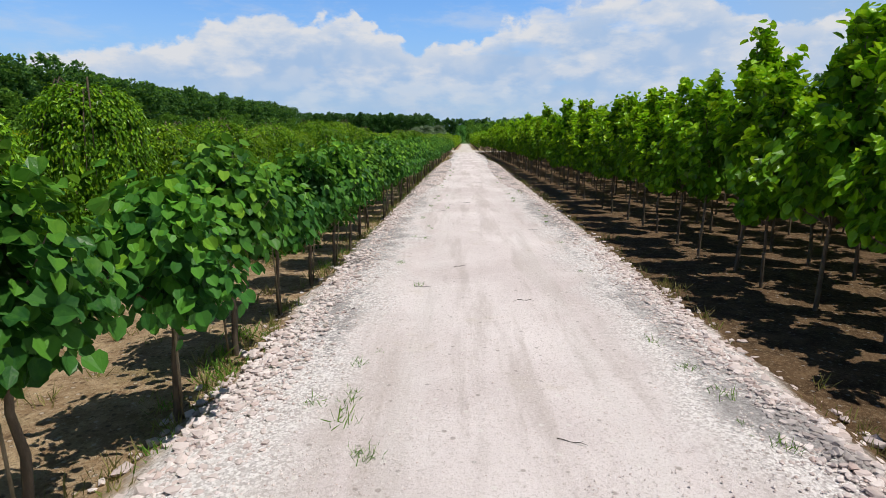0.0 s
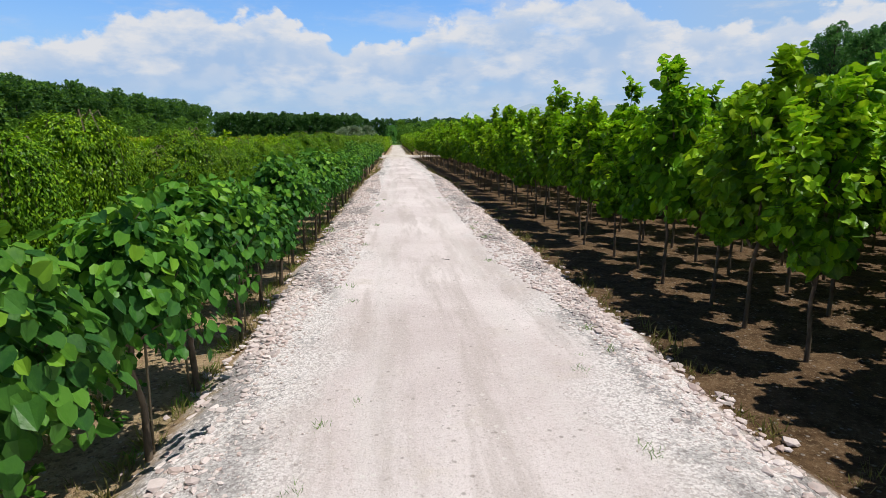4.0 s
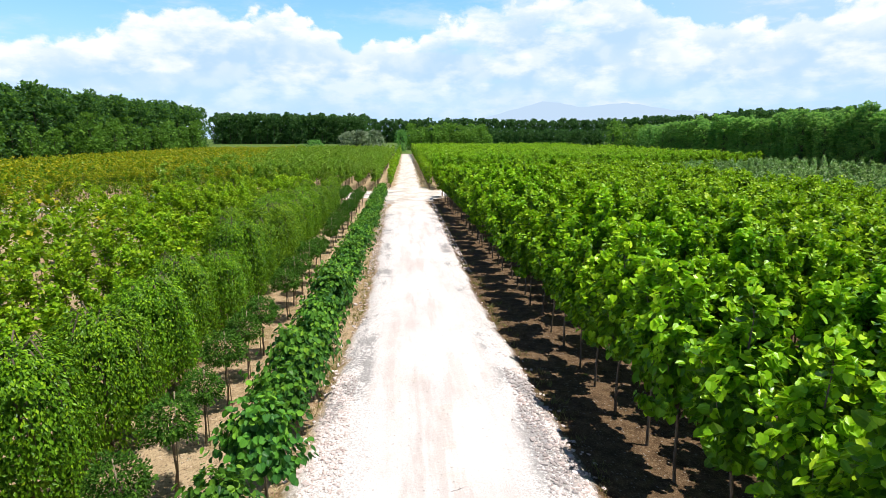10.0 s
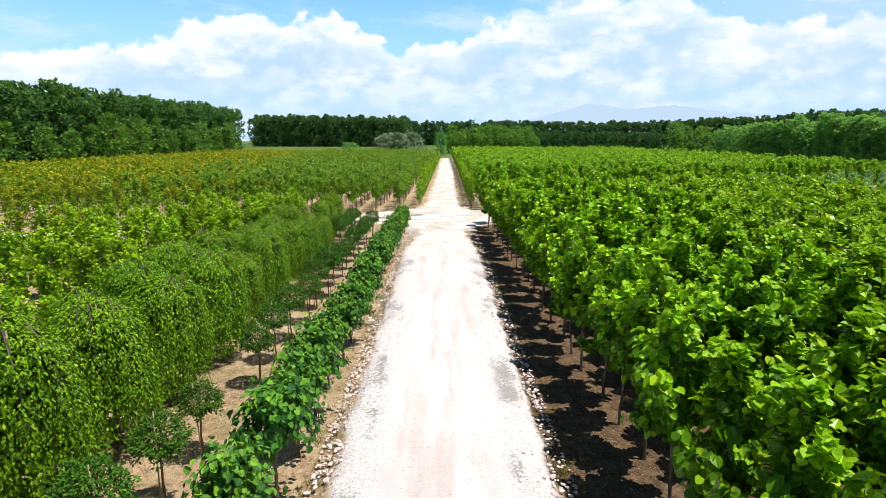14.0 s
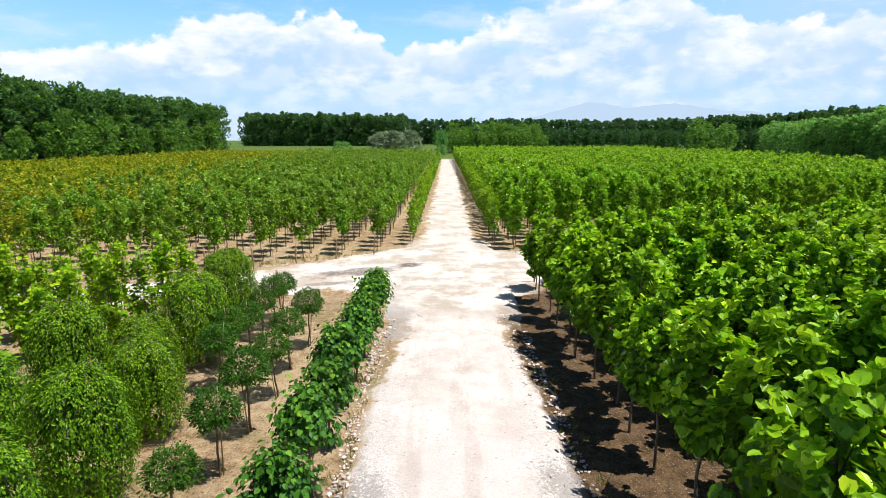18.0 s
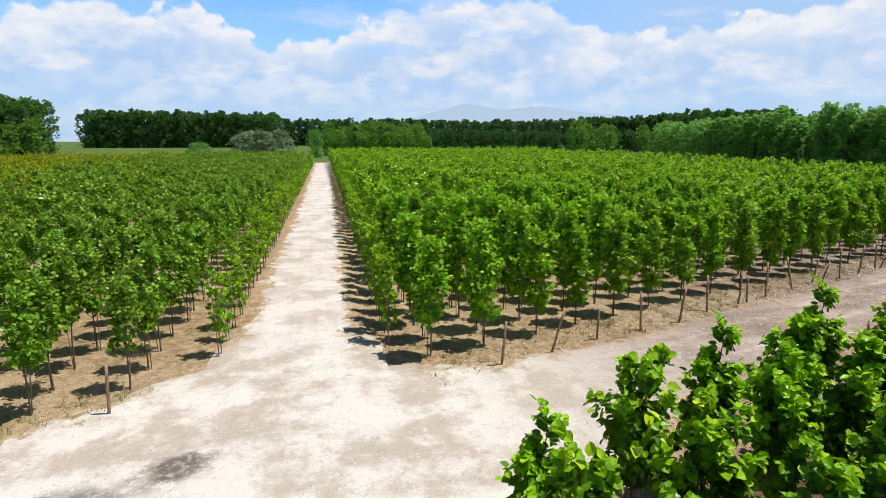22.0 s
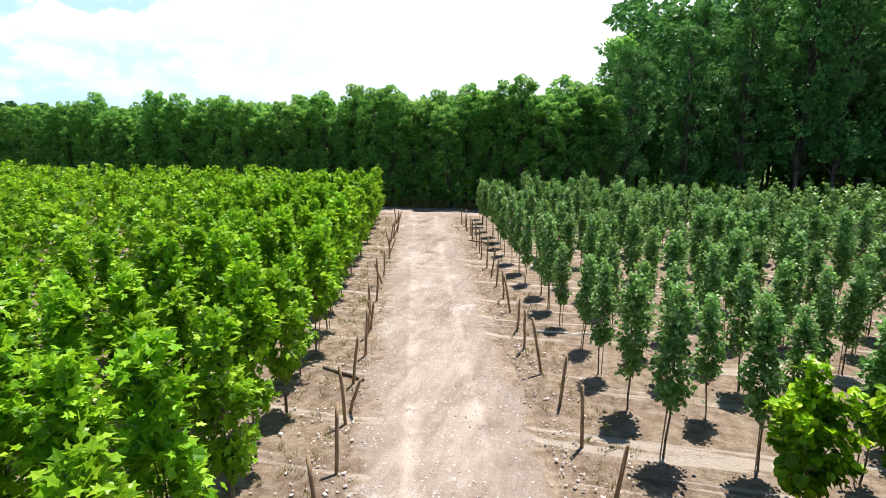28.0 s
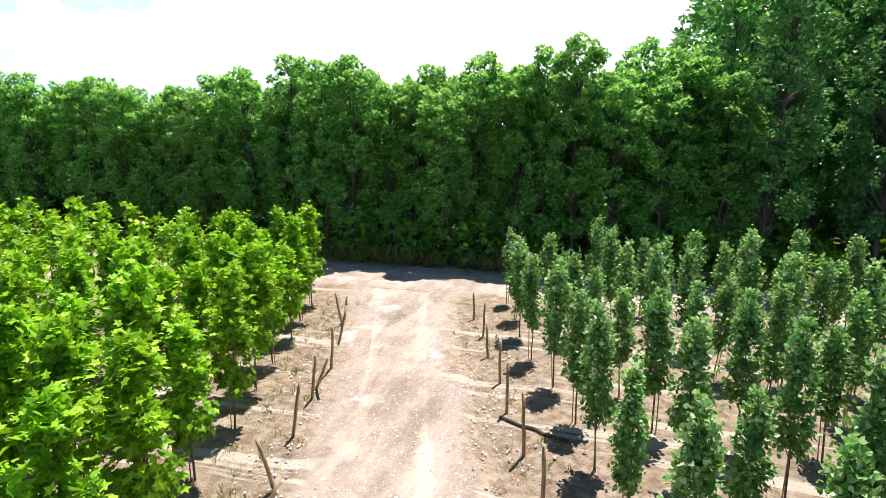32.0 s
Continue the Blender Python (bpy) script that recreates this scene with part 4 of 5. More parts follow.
def strip(name, label, mat, rows, offsets, heights, rough, category):
    """A road as one sheet. rows: (x, y, nx, ny, half width, z) along the middle line."""
    v, w = [], []
    for x, y, nx, ny, half, z in rows:
        for o, h in zip(offsets, heights):
            s = o * half
            edge = 1 + (0.05 * noise.noise((y * 0.4 + x * 0.3, o * 3, 5.0)) + 0.035 * noise.noise((y * 1.7 + x, o * 5, 8.0)) if abs(o) > 0.6 else 0)
            px, py = x + nx * s * edge, y + ny * s * edge
            dz = rough * (noise.noise((px * 0.8, py * 0.8, 1.0)) + 0.6 * noise.noise((px * 2.7, py * 2.7, 2.0)))
            v.append((px, py, z + h * (1.0 if category != "road" else 1.0 - 0.55 * min(1.0, max(0.0, (y - 85) / 20.0)) - 0.40 * max(0.0, 1.0 - (abs(y - 111.5) / 8.0) ** 4)) + dz)), w.append(abs(o))
    n = len(offsets)
    i, j = np.meshgrid(np.arange(len(rows) - 1), np.arange(n - 1), indexing="ij")
    a = i * n + j
    f = np.stack([a, a + 1, a + n + 1, a + n], -1).reshape(-1, 4)
    me = mesh_from(name, [(np.array(v), f, mat)])
    at = me.attributes.new("across", "FLOAT", "POINT")
    at.data.foreach_set("value", np.array(w, dtype=np.float32))
    at = me.attributes.new("rut", "FLOAT", "POINT")
    at.data.foreach_set("value", np.exp(-((np.array(w, dtype=np.float32) - 0.33) / 0.11) ** 2))
    me.shade_smooth()
    return tagged(new(name, me), label, category, "", "structure")


OFFS = (-1.28, -1.12, -1.0, -0.9, -0.78, -0.62, -0.5, -0.38, -0.24, -0.1, 0.0, 0.1, 0.24, 0.38, 0.5, 0.62, 0.78, 0.9, 1.0, 1.12, 1.28)
HIGH = (-0.45, -0.24, -0.10, -0.05, -0.03, -0.015, -0.02, -0.025, -0.005, 0.0, 0.005, 0.0, -0.005, -0.025, -0.02, -0.015, -0.03, -0.05, -0.10, -0.24, -0.45)


def build_roads():
    rows = []
    y = -10.0
    while y < 250:
        rows.append((road_mid(y), y, 1.0, 0.0, road_half(y), road_z(y)))
        y += 0.3 if y < 125 else 1.2
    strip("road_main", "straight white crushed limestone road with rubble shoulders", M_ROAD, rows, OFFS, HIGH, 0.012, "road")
    flat = tuple(-0.10 * max(0.0, abs(o) - 0.8) / 0.2 if abs(o) > 0.8 else 0.0 for o in OFFS)
    rows = []
    x = 1.5
    while x < 66.0:                                 # east track
        y = 112.7 + 0.342 * (x - 5.0) - 0.5 * math.exp(-((x - 3) / 4.0) ** 2)
        half = 2.2 + 2.2 * math.exp(-(max(0, x - 4.0) / 4.5) ** 2) + 1.6 * math.exp(-((x - 66) / 5.0) ** 2)
        rows.append((x, y, -0.32, 0.947, half, -0.235 + 0.062 * math.exp(-((x - 1.5) / 5.0) ** 2)))
        x += 0.3
    strip("road_east", "pinkish earth track with wheel ruts and scattered pale gravel", M_TRACK, rows, OFFS, flat, 0.018, "track")
    rows = []
    x = 1.5
    while x > -60.0:                                # west track
        y = 111.5 + 0.48 * (max(x, -9.0) + 3.0) + 0.36 * min(0.0, x + 9.0)
        half = float(np.interp(x, (-60, -14, -8.6, -3, 1.5), (1.8, 1.9, 2.2, 4.1, 4.6)))
        rows.append((x, y, 0.28, -0.96, half, -0.24 + 0.065 * math.exp(-((x - 1.5) / 5.0) ** 2)))
        x -= 0.3
    strip("road_west", "pale dusty side track, stained dark near the crossing", M_ROAD, rows, OFFS, flat, 0.016, "track")
    rows = [(64.2, y, 1.0, 0.0, 2.5, -0.225) for y in np.arange(96.0, 300.0, 0.6)]
    strip("road_wood_edge", "grey gravel lane along the edge of the wood", M_LANE, rows, OFFS, flat, 0.012, "lane")


build_ground()
build_roads()

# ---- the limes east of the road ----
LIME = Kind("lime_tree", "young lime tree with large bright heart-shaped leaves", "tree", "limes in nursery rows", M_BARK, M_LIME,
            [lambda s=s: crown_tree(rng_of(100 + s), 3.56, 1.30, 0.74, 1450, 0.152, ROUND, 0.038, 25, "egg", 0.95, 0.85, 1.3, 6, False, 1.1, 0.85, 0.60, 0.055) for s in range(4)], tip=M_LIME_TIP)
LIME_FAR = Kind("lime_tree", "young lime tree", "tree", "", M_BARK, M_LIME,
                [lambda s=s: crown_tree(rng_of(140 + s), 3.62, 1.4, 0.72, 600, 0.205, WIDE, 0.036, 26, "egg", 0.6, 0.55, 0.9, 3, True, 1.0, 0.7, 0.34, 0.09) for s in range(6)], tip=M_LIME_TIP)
g0 = rng_of(11)
spots = []
for k in range(13):
    y = -9.0 + 0.6 * (k % 2)
    while y < east_south(right_row(y, k)) - 0.4 * (k % 2):
        spots.append((right_row(y, k) + g0.normal(0, 0.09), y + g0.normal(0, 0.1), SOIL, g0.uniform(0.90, 1.06) * float(np.interp(y, (0, 24, 34), (1.0, 1.02, 1.0))) * float(np.interp(east_south(right_row(y, k)) - y, (0, 3, 8), (0.77, 0.87, 1.0)))))
        y += 1.46
rows_of(12, LIME, LIME_FAR, lambda x, y: x < 8.3 or (x < 12.2 and y > 56) or (x < 30 and y > east_south(x) - 6.0), spots, "lime_rows", "dense rows of young limes with bright green crowns")

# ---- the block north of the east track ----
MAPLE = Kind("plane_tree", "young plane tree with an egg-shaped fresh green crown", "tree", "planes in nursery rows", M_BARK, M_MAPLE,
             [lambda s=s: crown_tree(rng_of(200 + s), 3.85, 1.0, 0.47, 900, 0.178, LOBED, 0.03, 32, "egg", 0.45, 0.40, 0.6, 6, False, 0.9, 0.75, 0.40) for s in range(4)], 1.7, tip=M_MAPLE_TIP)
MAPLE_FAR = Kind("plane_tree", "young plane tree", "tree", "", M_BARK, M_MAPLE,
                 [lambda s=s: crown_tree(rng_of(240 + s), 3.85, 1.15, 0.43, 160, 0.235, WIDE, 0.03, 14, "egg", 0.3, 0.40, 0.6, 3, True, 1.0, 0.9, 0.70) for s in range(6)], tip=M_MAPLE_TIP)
SLIM = Kind("slim_tree", "thin young tree with sparse light leaves tied to a cane", "tree", "slim trees along the road", M_BARK, M_FIELD,
            [lambda s=s: crown_tree(rng_of(260 + s), 2.7, 0.7, 0.30, 170, 0.15, HEART, 0.018, 14, "column", 0.3, 0.2) for s in range(3)], 2.2, tip=M_FIELD_TIP)
SLIM_FAR = Kind("slim_tree", "thin young tree", "tree", "", M_BARK, M_FIELD,
                [lambda s=s: crown_tree(rng_of(270 + s), 2.7, 0.6, 0.34, 40, 0.32, WIDE, 0.018, 8, "column", 0.3, 0.2, 0.5, 3, True) for s in range(3)])
spots = []
for k in range(30):
    x = 5.5 + 1.85 * k
    y = east_north(x) + g0.uniform(-0.1, 0.1)
    while y < 250:
        spots.append((x + g0.normal(0, 0.07), y, SOIL, g0.uniform(0.84, 1.04)))
        y += 1.45
rows_of(22, MAPLE, MAPLE_FAR, lambda x, y: y < east_north(x) + (13.5 if x < 26 else 7.0 if x < 45 else 4.5), spots, "plane_rows", "wide block of young planes in straight rows")
spots = [(4.35 + 0.012 * (y - 118), y, SOIL, g0.uniform(0.85, 1.15)) for y in np.arange(118.3, 248, 1.15)]
rows_of(23, SLIM, SLIM_FAR, lambda x, y: y < 175, spots, "slim_rows", "row of slim young trees along the road")

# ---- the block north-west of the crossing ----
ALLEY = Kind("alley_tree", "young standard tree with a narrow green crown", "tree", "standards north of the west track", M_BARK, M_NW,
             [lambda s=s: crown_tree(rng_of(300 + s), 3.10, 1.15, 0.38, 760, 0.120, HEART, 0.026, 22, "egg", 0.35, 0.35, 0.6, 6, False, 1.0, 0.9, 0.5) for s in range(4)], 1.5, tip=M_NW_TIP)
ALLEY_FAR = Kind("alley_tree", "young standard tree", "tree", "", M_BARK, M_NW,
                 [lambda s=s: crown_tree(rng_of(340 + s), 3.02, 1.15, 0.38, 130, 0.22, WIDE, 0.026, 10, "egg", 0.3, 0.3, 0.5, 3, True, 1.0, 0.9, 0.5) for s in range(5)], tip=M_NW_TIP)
OLIVE = Kind("olive_green_tree", "young bushy tree with yellowish olive leaves", "tree", "yellowish young trees in rows", M_BARK, M_OLIVE,
             [lambda s=s: crown_tree(rng_of(350 + s), 2.72, 0.9, 0.34, 360, 0.12, HEART, 0.024, 18, "column", 0.3, 0.35) for s in range(3)], 1.6, tip=M_OLIVE_TIP)
OLIVE_FAR = Kind("olive_green_tree", "young tree with yellowish olive leaves", "tree", "", M_BARK, M_OLIVE,
                 [lambda s=s: crown_tree(rng_of(360 + s), 2.72, 0.8, 0.40, 60, 0.29, WIDE, 0.026, 10, "column", 0.3, 0.35, 0.5, 3, True) for s in range(5)], tip=M_OLIVE_TIP)
spots, olive = [], []
for k in range(34):
    x = -2.55 - 1.93 * k
    y = west_north(x) + g0.uniform(-0.1, 0.1)
    while y < 248:
        far_side = x + 0.10 * (y - 110) < g0.uniform(-29, -12) + 5 * noise.noise((x * 0.1, y * 0.05, 0))
        (olive if far_side else spots).append((x + g0.normal(0, 0.08) + 0.012 * (y - 116), y, SOIL, g0.uniform(0.93, 1.1)))
        y += 1.38 if y < 190 else 1.9
rows_of(32, ALLEY, ALLEY_FAR, lambda x, y: y < west_north(x) + 14 and x > -22 or (x > -5 and y < 165), spots, "alley_rows", "block of narrow young standards in straight rows")
spots = [(left_row(y, 0) + 0.35, y, SOIL, g0.uniform(0.85, 1.2)) for y in np.arange(118.5, 240, 1.3)]
rows_of(33, SLIM, SLIM_FAR, lambda x, y: y < 160, spots, "slim_rows_west", "row of slim young trees along the road")

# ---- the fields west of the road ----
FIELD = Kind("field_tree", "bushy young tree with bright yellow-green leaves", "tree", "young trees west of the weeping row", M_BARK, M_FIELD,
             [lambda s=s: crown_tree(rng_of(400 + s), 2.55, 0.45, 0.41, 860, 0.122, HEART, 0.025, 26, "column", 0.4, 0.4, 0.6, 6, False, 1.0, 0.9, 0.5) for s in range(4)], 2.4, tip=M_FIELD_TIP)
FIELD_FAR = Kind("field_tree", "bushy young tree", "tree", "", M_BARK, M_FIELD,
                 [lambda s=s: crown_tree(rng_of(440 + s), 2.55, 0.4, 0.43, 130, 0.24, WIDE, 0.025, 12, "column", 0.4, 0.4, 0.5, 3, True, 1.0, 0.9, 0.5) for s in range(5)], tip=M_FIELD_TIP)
spots = []
for k in range(3, 34):
    y = -6.0 + 0.7 * (k % 3)
    while y < 106.2 + 0.33 * (left_row(y, k) + 9):
        x = left_row(y, k)
        far_side = x + 0.06 * (y - 40) < g0.uniform(-29, -13) + 6 * noise.noise((x * 0.08, y * 0.03, 4))
        if not (abs(x + 24.0) < 1.6 and y > 82) and not (k == 3 and y > 72):
            (olive if far_side else spots).append((x + g0.normal(0, 0.12) - (0.5 if k == 3 else 0.0), y, SOIL, g0.uniform(0.8, 1.1)))
        y += 1.5
rows_of(42, FIELD, FIELD_FAR, lambda x, y: x > -12.5 and 22 < y or (x > -20 and y > 85), spots, "field_rows", "rows of bushy yellow-green young trees")
rows_of(43, OLIVE, OLIVE_FAR, lambda x, y: x > -34 and 84 < y < 125, olive, "olive_rows", "rows of yellowish olive young trees")

WEEP = Kind("weeping_tree", "weeping tree with a green curtain of hanging twigs", "tree", "weeping trees in a row", M_BARK, M_WEEP,
            [lambda s=s: weeping_tree(rng_of(500 + s), 3.25, 0.96, 15000, 0.078) for s in range(4)], 3.25, "thin grey support cane", M_WEEP_LIT)
DRY = Kind("weeping_tree", "weeping tree with dry brown twigs showing", "tree", "weeping trees in a row", M_BARK, M_CANE,
           [lambda s=s: weeping_tree(rng_of(540 + s), 2.9, 0.9, 420, 0.13) for s in range(1)], 3.0, "thin grey support cane")
spots, dry = [], []
for k, lo, hi in ((2, -3.0, 97.0), (2.4, 97.8, 103.6), (3.1, 76.0, 98.0)):
    y = lo
    while y < hi:
        x = left_row(y, k) - 0.15 + g0.normal(0, 0.1)
        at = (x, y, SOIL, g0.uniform(0.84, 1.08) * (0.82 if y > 91 else 1.0))
        (dry if min(abs(y - 47.4), abs(y - 8.8)) < 0.9 else spots).append(at)
        y += g0.uniform(2.3, 2.85)
rows_of(52, WEEP, WEEP, lambda x, y: True, spots, "", "")
rows_of(53, DRY, DRY, lambda x, y: True, dry, "", "")

HEDGE = Kind("umbrella_elm", "low grafted elm with a drooping umbrella of dark leaves", "tree", "umbrella elms along the road", M_BARK, M_HEDGE,
             [lambda s=s: crown_tree(rng_of(600 + s), 2.36, 1.26, 0.60, 1300, 0.118, ROUND, 0.042, 40, "dome", 1.15, 0.16, 0.2, 7, False, 0.85, 0.95, 0.62) for s in range(4)], 1.6, tip=M_HEDGE_TIP)
spots = []
y = -1.75
while y < 104.0:
    spots.append((left_row(y, 0) - 0.02 + g0.normal(0, 0.05), y, SOIL, g0.uniform(0.88, 1.06) * float(np.interp(y, (62, 84, 98, 99), (1.0, 0.90, 0.90, 0.80)))))
    y += 1.65
rows_of(62, HEDGE, HEDGE, lambda x, y: True, spots, "", "")

GLOBE = Kind("globe_tree", "small grafted tree with a globe-shaped dark green head", "tree", "globe trees behind the elms", M_BARK, M_BALL,
             [lambda s=s: globe_tree(rng_of(700 + s), 1.95, 0.47, 2600, 0.074) for s in range(4)], 2.05)
spots = []
y = 30.0
while y < 104.5:
    if g0.uniform() > 0.12:
        spots.append((left_row(y, 1) + g0.normal(0, 0.06), y, SOIL, g0.uniform(0.82, 1.04)))
    y += 1.7
y = 98.5
while y < 105.0:
    spots.append((left_row(y, 2) + 0.35 + g0.normal(0, 0.06), y, SOIL, g0.uniform(0.82, 1.0)))
    y += 1.2
rows_of(72, GLOBE, GLOBE, lambda x, y: True, spots, "", "")

# ---- the silvery block south of the east track ----
SILVER = Kind("silver_tree", "slender young tree with silvery grey-green leaves", "tree", "silvery trees south of the east track", M_BARK, M_SILVER,
              [lambda s=s: crown_tree(rng_of(800 + s), 3.30, 0.95, 0.31, 1250, 0.098, HEART, 0.024, 46, "egg", 0.05, 0.35, 1.1, 6, False, 1.0, 0.9, 0.55, 0.14) for s in range(4)], 1.6, tip=M_SILVER_GLINT)
SILVER_FAR = Kind("silver_tree", "slender silvery young tree", "tree", "", M_BARK, M_SILVER,
                  [lambda s=s: crown_tree(rng_of(840 + s), 3.30, 0.95, 0.34, 190, 0.18, WIDE, 0.022, 14, "egg", 0.2, 0.4, 1.1, 3, True, 1.0, 0.9, 0.55) for s in range(5)], tip=M_SILVER_GLINT)
spots = []
for k in range(18):
    x = 30.2 + 1.85 * k
    y = east_south(x) + g0.uniform(-0.15, 0.15) - 0.3
    while y > 66:
        spots.append((x + g0.normal(0, 0.08), y, SOIL, g0.uniform(0.82, 1.06)))
        y -= 1.72
rows_of(82, SILVER, SILVER_FAR, lambda x, y: y > east_south(x) - 15, spots, "silver_rows", "block of slender silvery young trees")

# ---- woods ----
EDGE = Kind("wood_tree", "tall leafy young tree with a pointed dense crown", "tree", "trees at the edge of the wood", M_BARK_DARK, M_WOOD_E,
            [lambda s=s: wood_tree(rng_of(900 + s), h, 1.9, r, 7600, 0.185, 0.10, WIDE, c) for s, h, r, c in ((0, 10.4, 1.5, 110), (1, 9.2, 2.0, 150), (2, 9.9, 1.8, 140), (3, 10.7, 1.6, 120))], tip=M_WOOD_LIT)
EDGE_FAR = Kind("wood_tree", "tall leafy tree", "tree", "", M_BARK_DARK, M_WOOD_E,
                [lambda s=s: wood_tree(rng_of(940 + s), 10.2, 1.4, 1.8, 900, 0.36, 0.11, WIDE, 90, False, True) for s in range(5)], tip=M_WOOD_LIT)
spots = []
for k in range(5):
    y = 118.2 + 0.9 * (k % 2)
    while y < 204:
        spots.append((68.6 + 2.2 * k + g0.normal(0, 0.4), y + g0.normal(0, 0.35), SOIL, g0.uniform(0.86, 1.03) * float(np.interp(y, (126, 150), (1.02, 0.96)))))
        y += 1.75 if y < 180 else 2.4 if y < 230 else 3.4
rows_of(92, EDGE, EDGE_FAR, lambda x, y: x < 69.8 and y < 190 or (x < 72 and y < 160), spots, "edge_wood", "wood of leafy trees standing in rows")
GROVE = Kind("grove_tree", "very tall dark poplar with a bare lower trunk", "tree", "poplars of the dark grove", M_BARK_DARK, M_GROVE,
             [lambda s=s: wood_tree(rng_of(960 + s), 20.0, 3.6, 2.7, 7600, 0.27, 0.20, WIDE, 170) for s in range(3)])
GROVE_FAR = Kind("grove_tree", "tall dark poplar", "tree", "", M_BARK_DARK, M_GROVE,
                 [lambda s=s: wood_tree(rng_of(980 + s), 20.0, 3.6, 3.0, 1100, 0.55, 0.20, WIDE, 80, False, True) for s in range(3)])
spots = []
for k in range(9):
    y = 116.2 - 1.5 * (k % 2)
    while y > 44:
        spots.append((69.0 + 4.2 * k + g0.normal(0, 0.3), y + g0.normal(0, 0.3), SOIL, g0.uniform(0.9, 1.04) * (0.70 if y > 111 and k < 2 else 0.88 if y > 107 and k < 2 else 1.0)))
        y -= 3.9
rows_of(95, GROVE, GROVE_FAR, lambda x, y: x < 75 and y > 92, spots, "dark_grove", "tall dark poplar grove in rows")

POPLAR = Kind("far_poplar", "tall poplar", "tree", "", M_BARK_DARK, M_FAR,
              [lambda s=s: wood_tree(rng_of(1000 + s), 20.0, 0.2, 3.2, 560, 1.25, 0.25, WIDE, 60, True, True) for s in range(5)])
YOUNG = Kind("far_young_tree", "young light green tree", "tree", "", M_BARK_DARK, M_FARLIGHT,
             [lambda s=s: wood_tree(rng_of(1040 + s), 10.0, 0.4, 2.6, 420, 0.75, 0.15, WIDE, 40, False, True) for s in range(4)])
WILLOW = Kind("far_willow", "pale willow", "tree", "", M_BARK_DARK, M_PALE,
              [lambda s=s: wood_tree(rng_of(1060 + s), 8.0, 0.3, 3.0, 200, 1.1, 0.15, WIDE, 24, False, True) for s in range(3)])


def wood(x0, x1, y0, y1, step, lo, hi, slope=0.0):
    out = []
    for x in np.arange(x0, x1, step):
        for y in np.arange(y0, y1, step):
            out.append((x + g0.normal(0, step * 0.2), y + slope * (x - x0) + g0.normal(0, step * 0.2), SOIL, g0.uniform(0, 6.28), g0.uniform(lo, hi)))
    return out


# the lighter tip colour paints sunlit tops on the dark poplars
POPLAR_W = Kind("west_poplar", "tall poplar", "tree", "", M_BARK_DARK, M_FAR,
                [lambda s=s: wood_tree(rng_of(1020 + s), 20.0, 0.4, 3.2, 1200, 0.80, 0.25, WIDE, 80, True, True) for s in range(5)], tip=M_FARLIGHT)
POPLAR_W.stuff("west_wood", "dense dark poplar wood at the western edge", wood(-121, -104, 72, 368, 5.2, 0.95, 1.09))
YOUNG.stuff("west_wood_edge", "light green shrubs and young trees before the wood", [q for q in wood(-103, -95, 90, 345, 4.6, 0.45, 1.35) if g0.uniform() > 0.25])
POPLAR.stuff("north_wood", "dark poplar wood across the end of the road", wood(-142, -22, 508, 530, 5.0, 1.02, 1.18))
POPLAR.stuff("north_wood_far", "long dark belt of poplars on the horizon", [(x, y, z, a, d * (1.0 + 0.0022 * max(0.0, x - 200.0))) for x, y, z, a, d in wood(-24, 480, 596, 606, 4.6, 0.94, 1.10)])
POPLAR.stuff("hill_wood", "wooded rise behind the fields", wood(252, 335, 440, 458, 5.4, 0.98, 1.22))
YOUNG.stuff("north_thicket", "light green thicket before the dark belt", wood(7, 46, 314, 330, 4.4, 0.70, 1.25) + wood(100, 116, 300, 312, 6.5, 0.95, 1.32) + wood(132, 165, 298, 312, 6.0, 0.85, 1.25))
POPLAR.stuff("north_row", "even row of middle-sized dark green trees", wood(44, 190, 332, 340, 3.6, 0.42, 0.49))
WILLOW.stuff("willows", "pale grey-green willows by the end of the road", wood(-24, -6, 306, 318, 5.0, 0.7, 1.1))
UNDER = Kind("undergrowth", "low leafy undergrowth", "undergrowth", "", M_BARK_DARK, M_WOOD_E,
             [lambda s=s: wood_tree(rng_of(1090 + s), 2.2, 0.05, 1.3, 160, 0.38, 0.03, WIDE, 18, False, True) for s in range(4)], tip=M_FIELD)
UNDER.stuff("wood_undergrowth", "dark green undergrowth beneath the woods", [(68.0 + abs(g0.normal(0, 4.0)), g0.uniform(60, 200), SOIL, g0.uniform(0, 6.28), g0.uniform(0.35, 1.0)) for _ in range(420)] + [(74.0 + g0.uniform(0, 36), g0.uniform(60, 122), SOIL, g0.uniform(0, 6.28), g0.uniform(0.8, 1.5)) for _ in range(150)])
HERB = Kind("herb", "low leafy herbs", "undergrowth", "", M_BARK, M_BALL,
            [lambda s=s: wood_tree(rng_of(1100 + s), 0.75, 0.02, 0.42, 150, 0.105, 0.01, WIDE, 14, False, True) for s in range(4)], tip=M_SPRIG)
HERB.stuff("herb_layer", "knee-high dark green herbs growing between the elms and the weeping trees",
           [(left_row(y, 1) + g0.normal(-0.15, 0.50), y, SOIL, g0.uniform(0, 6.28), g0.uniform(0.5, 1.15)) for y in g0.uniform(12.0, 47.5, 520)])
YOUNG_NEAR = Kind("round_bush", "lone round dark green bush at the field edge", "bush", "", M_BARK_DARK, M_WOOD_E,
                  [lambda: wood_tree(rng_of(1080), 4.4, 0.1, 2.9, 900, 0.5, 0.12, WIDE, 40)])
YOUNG_NEAR.plant(0, pose(-38.0, 312.0, SOIL) @ Matrix.Diagonal((1.3, 1.3, 1.0, 1)))
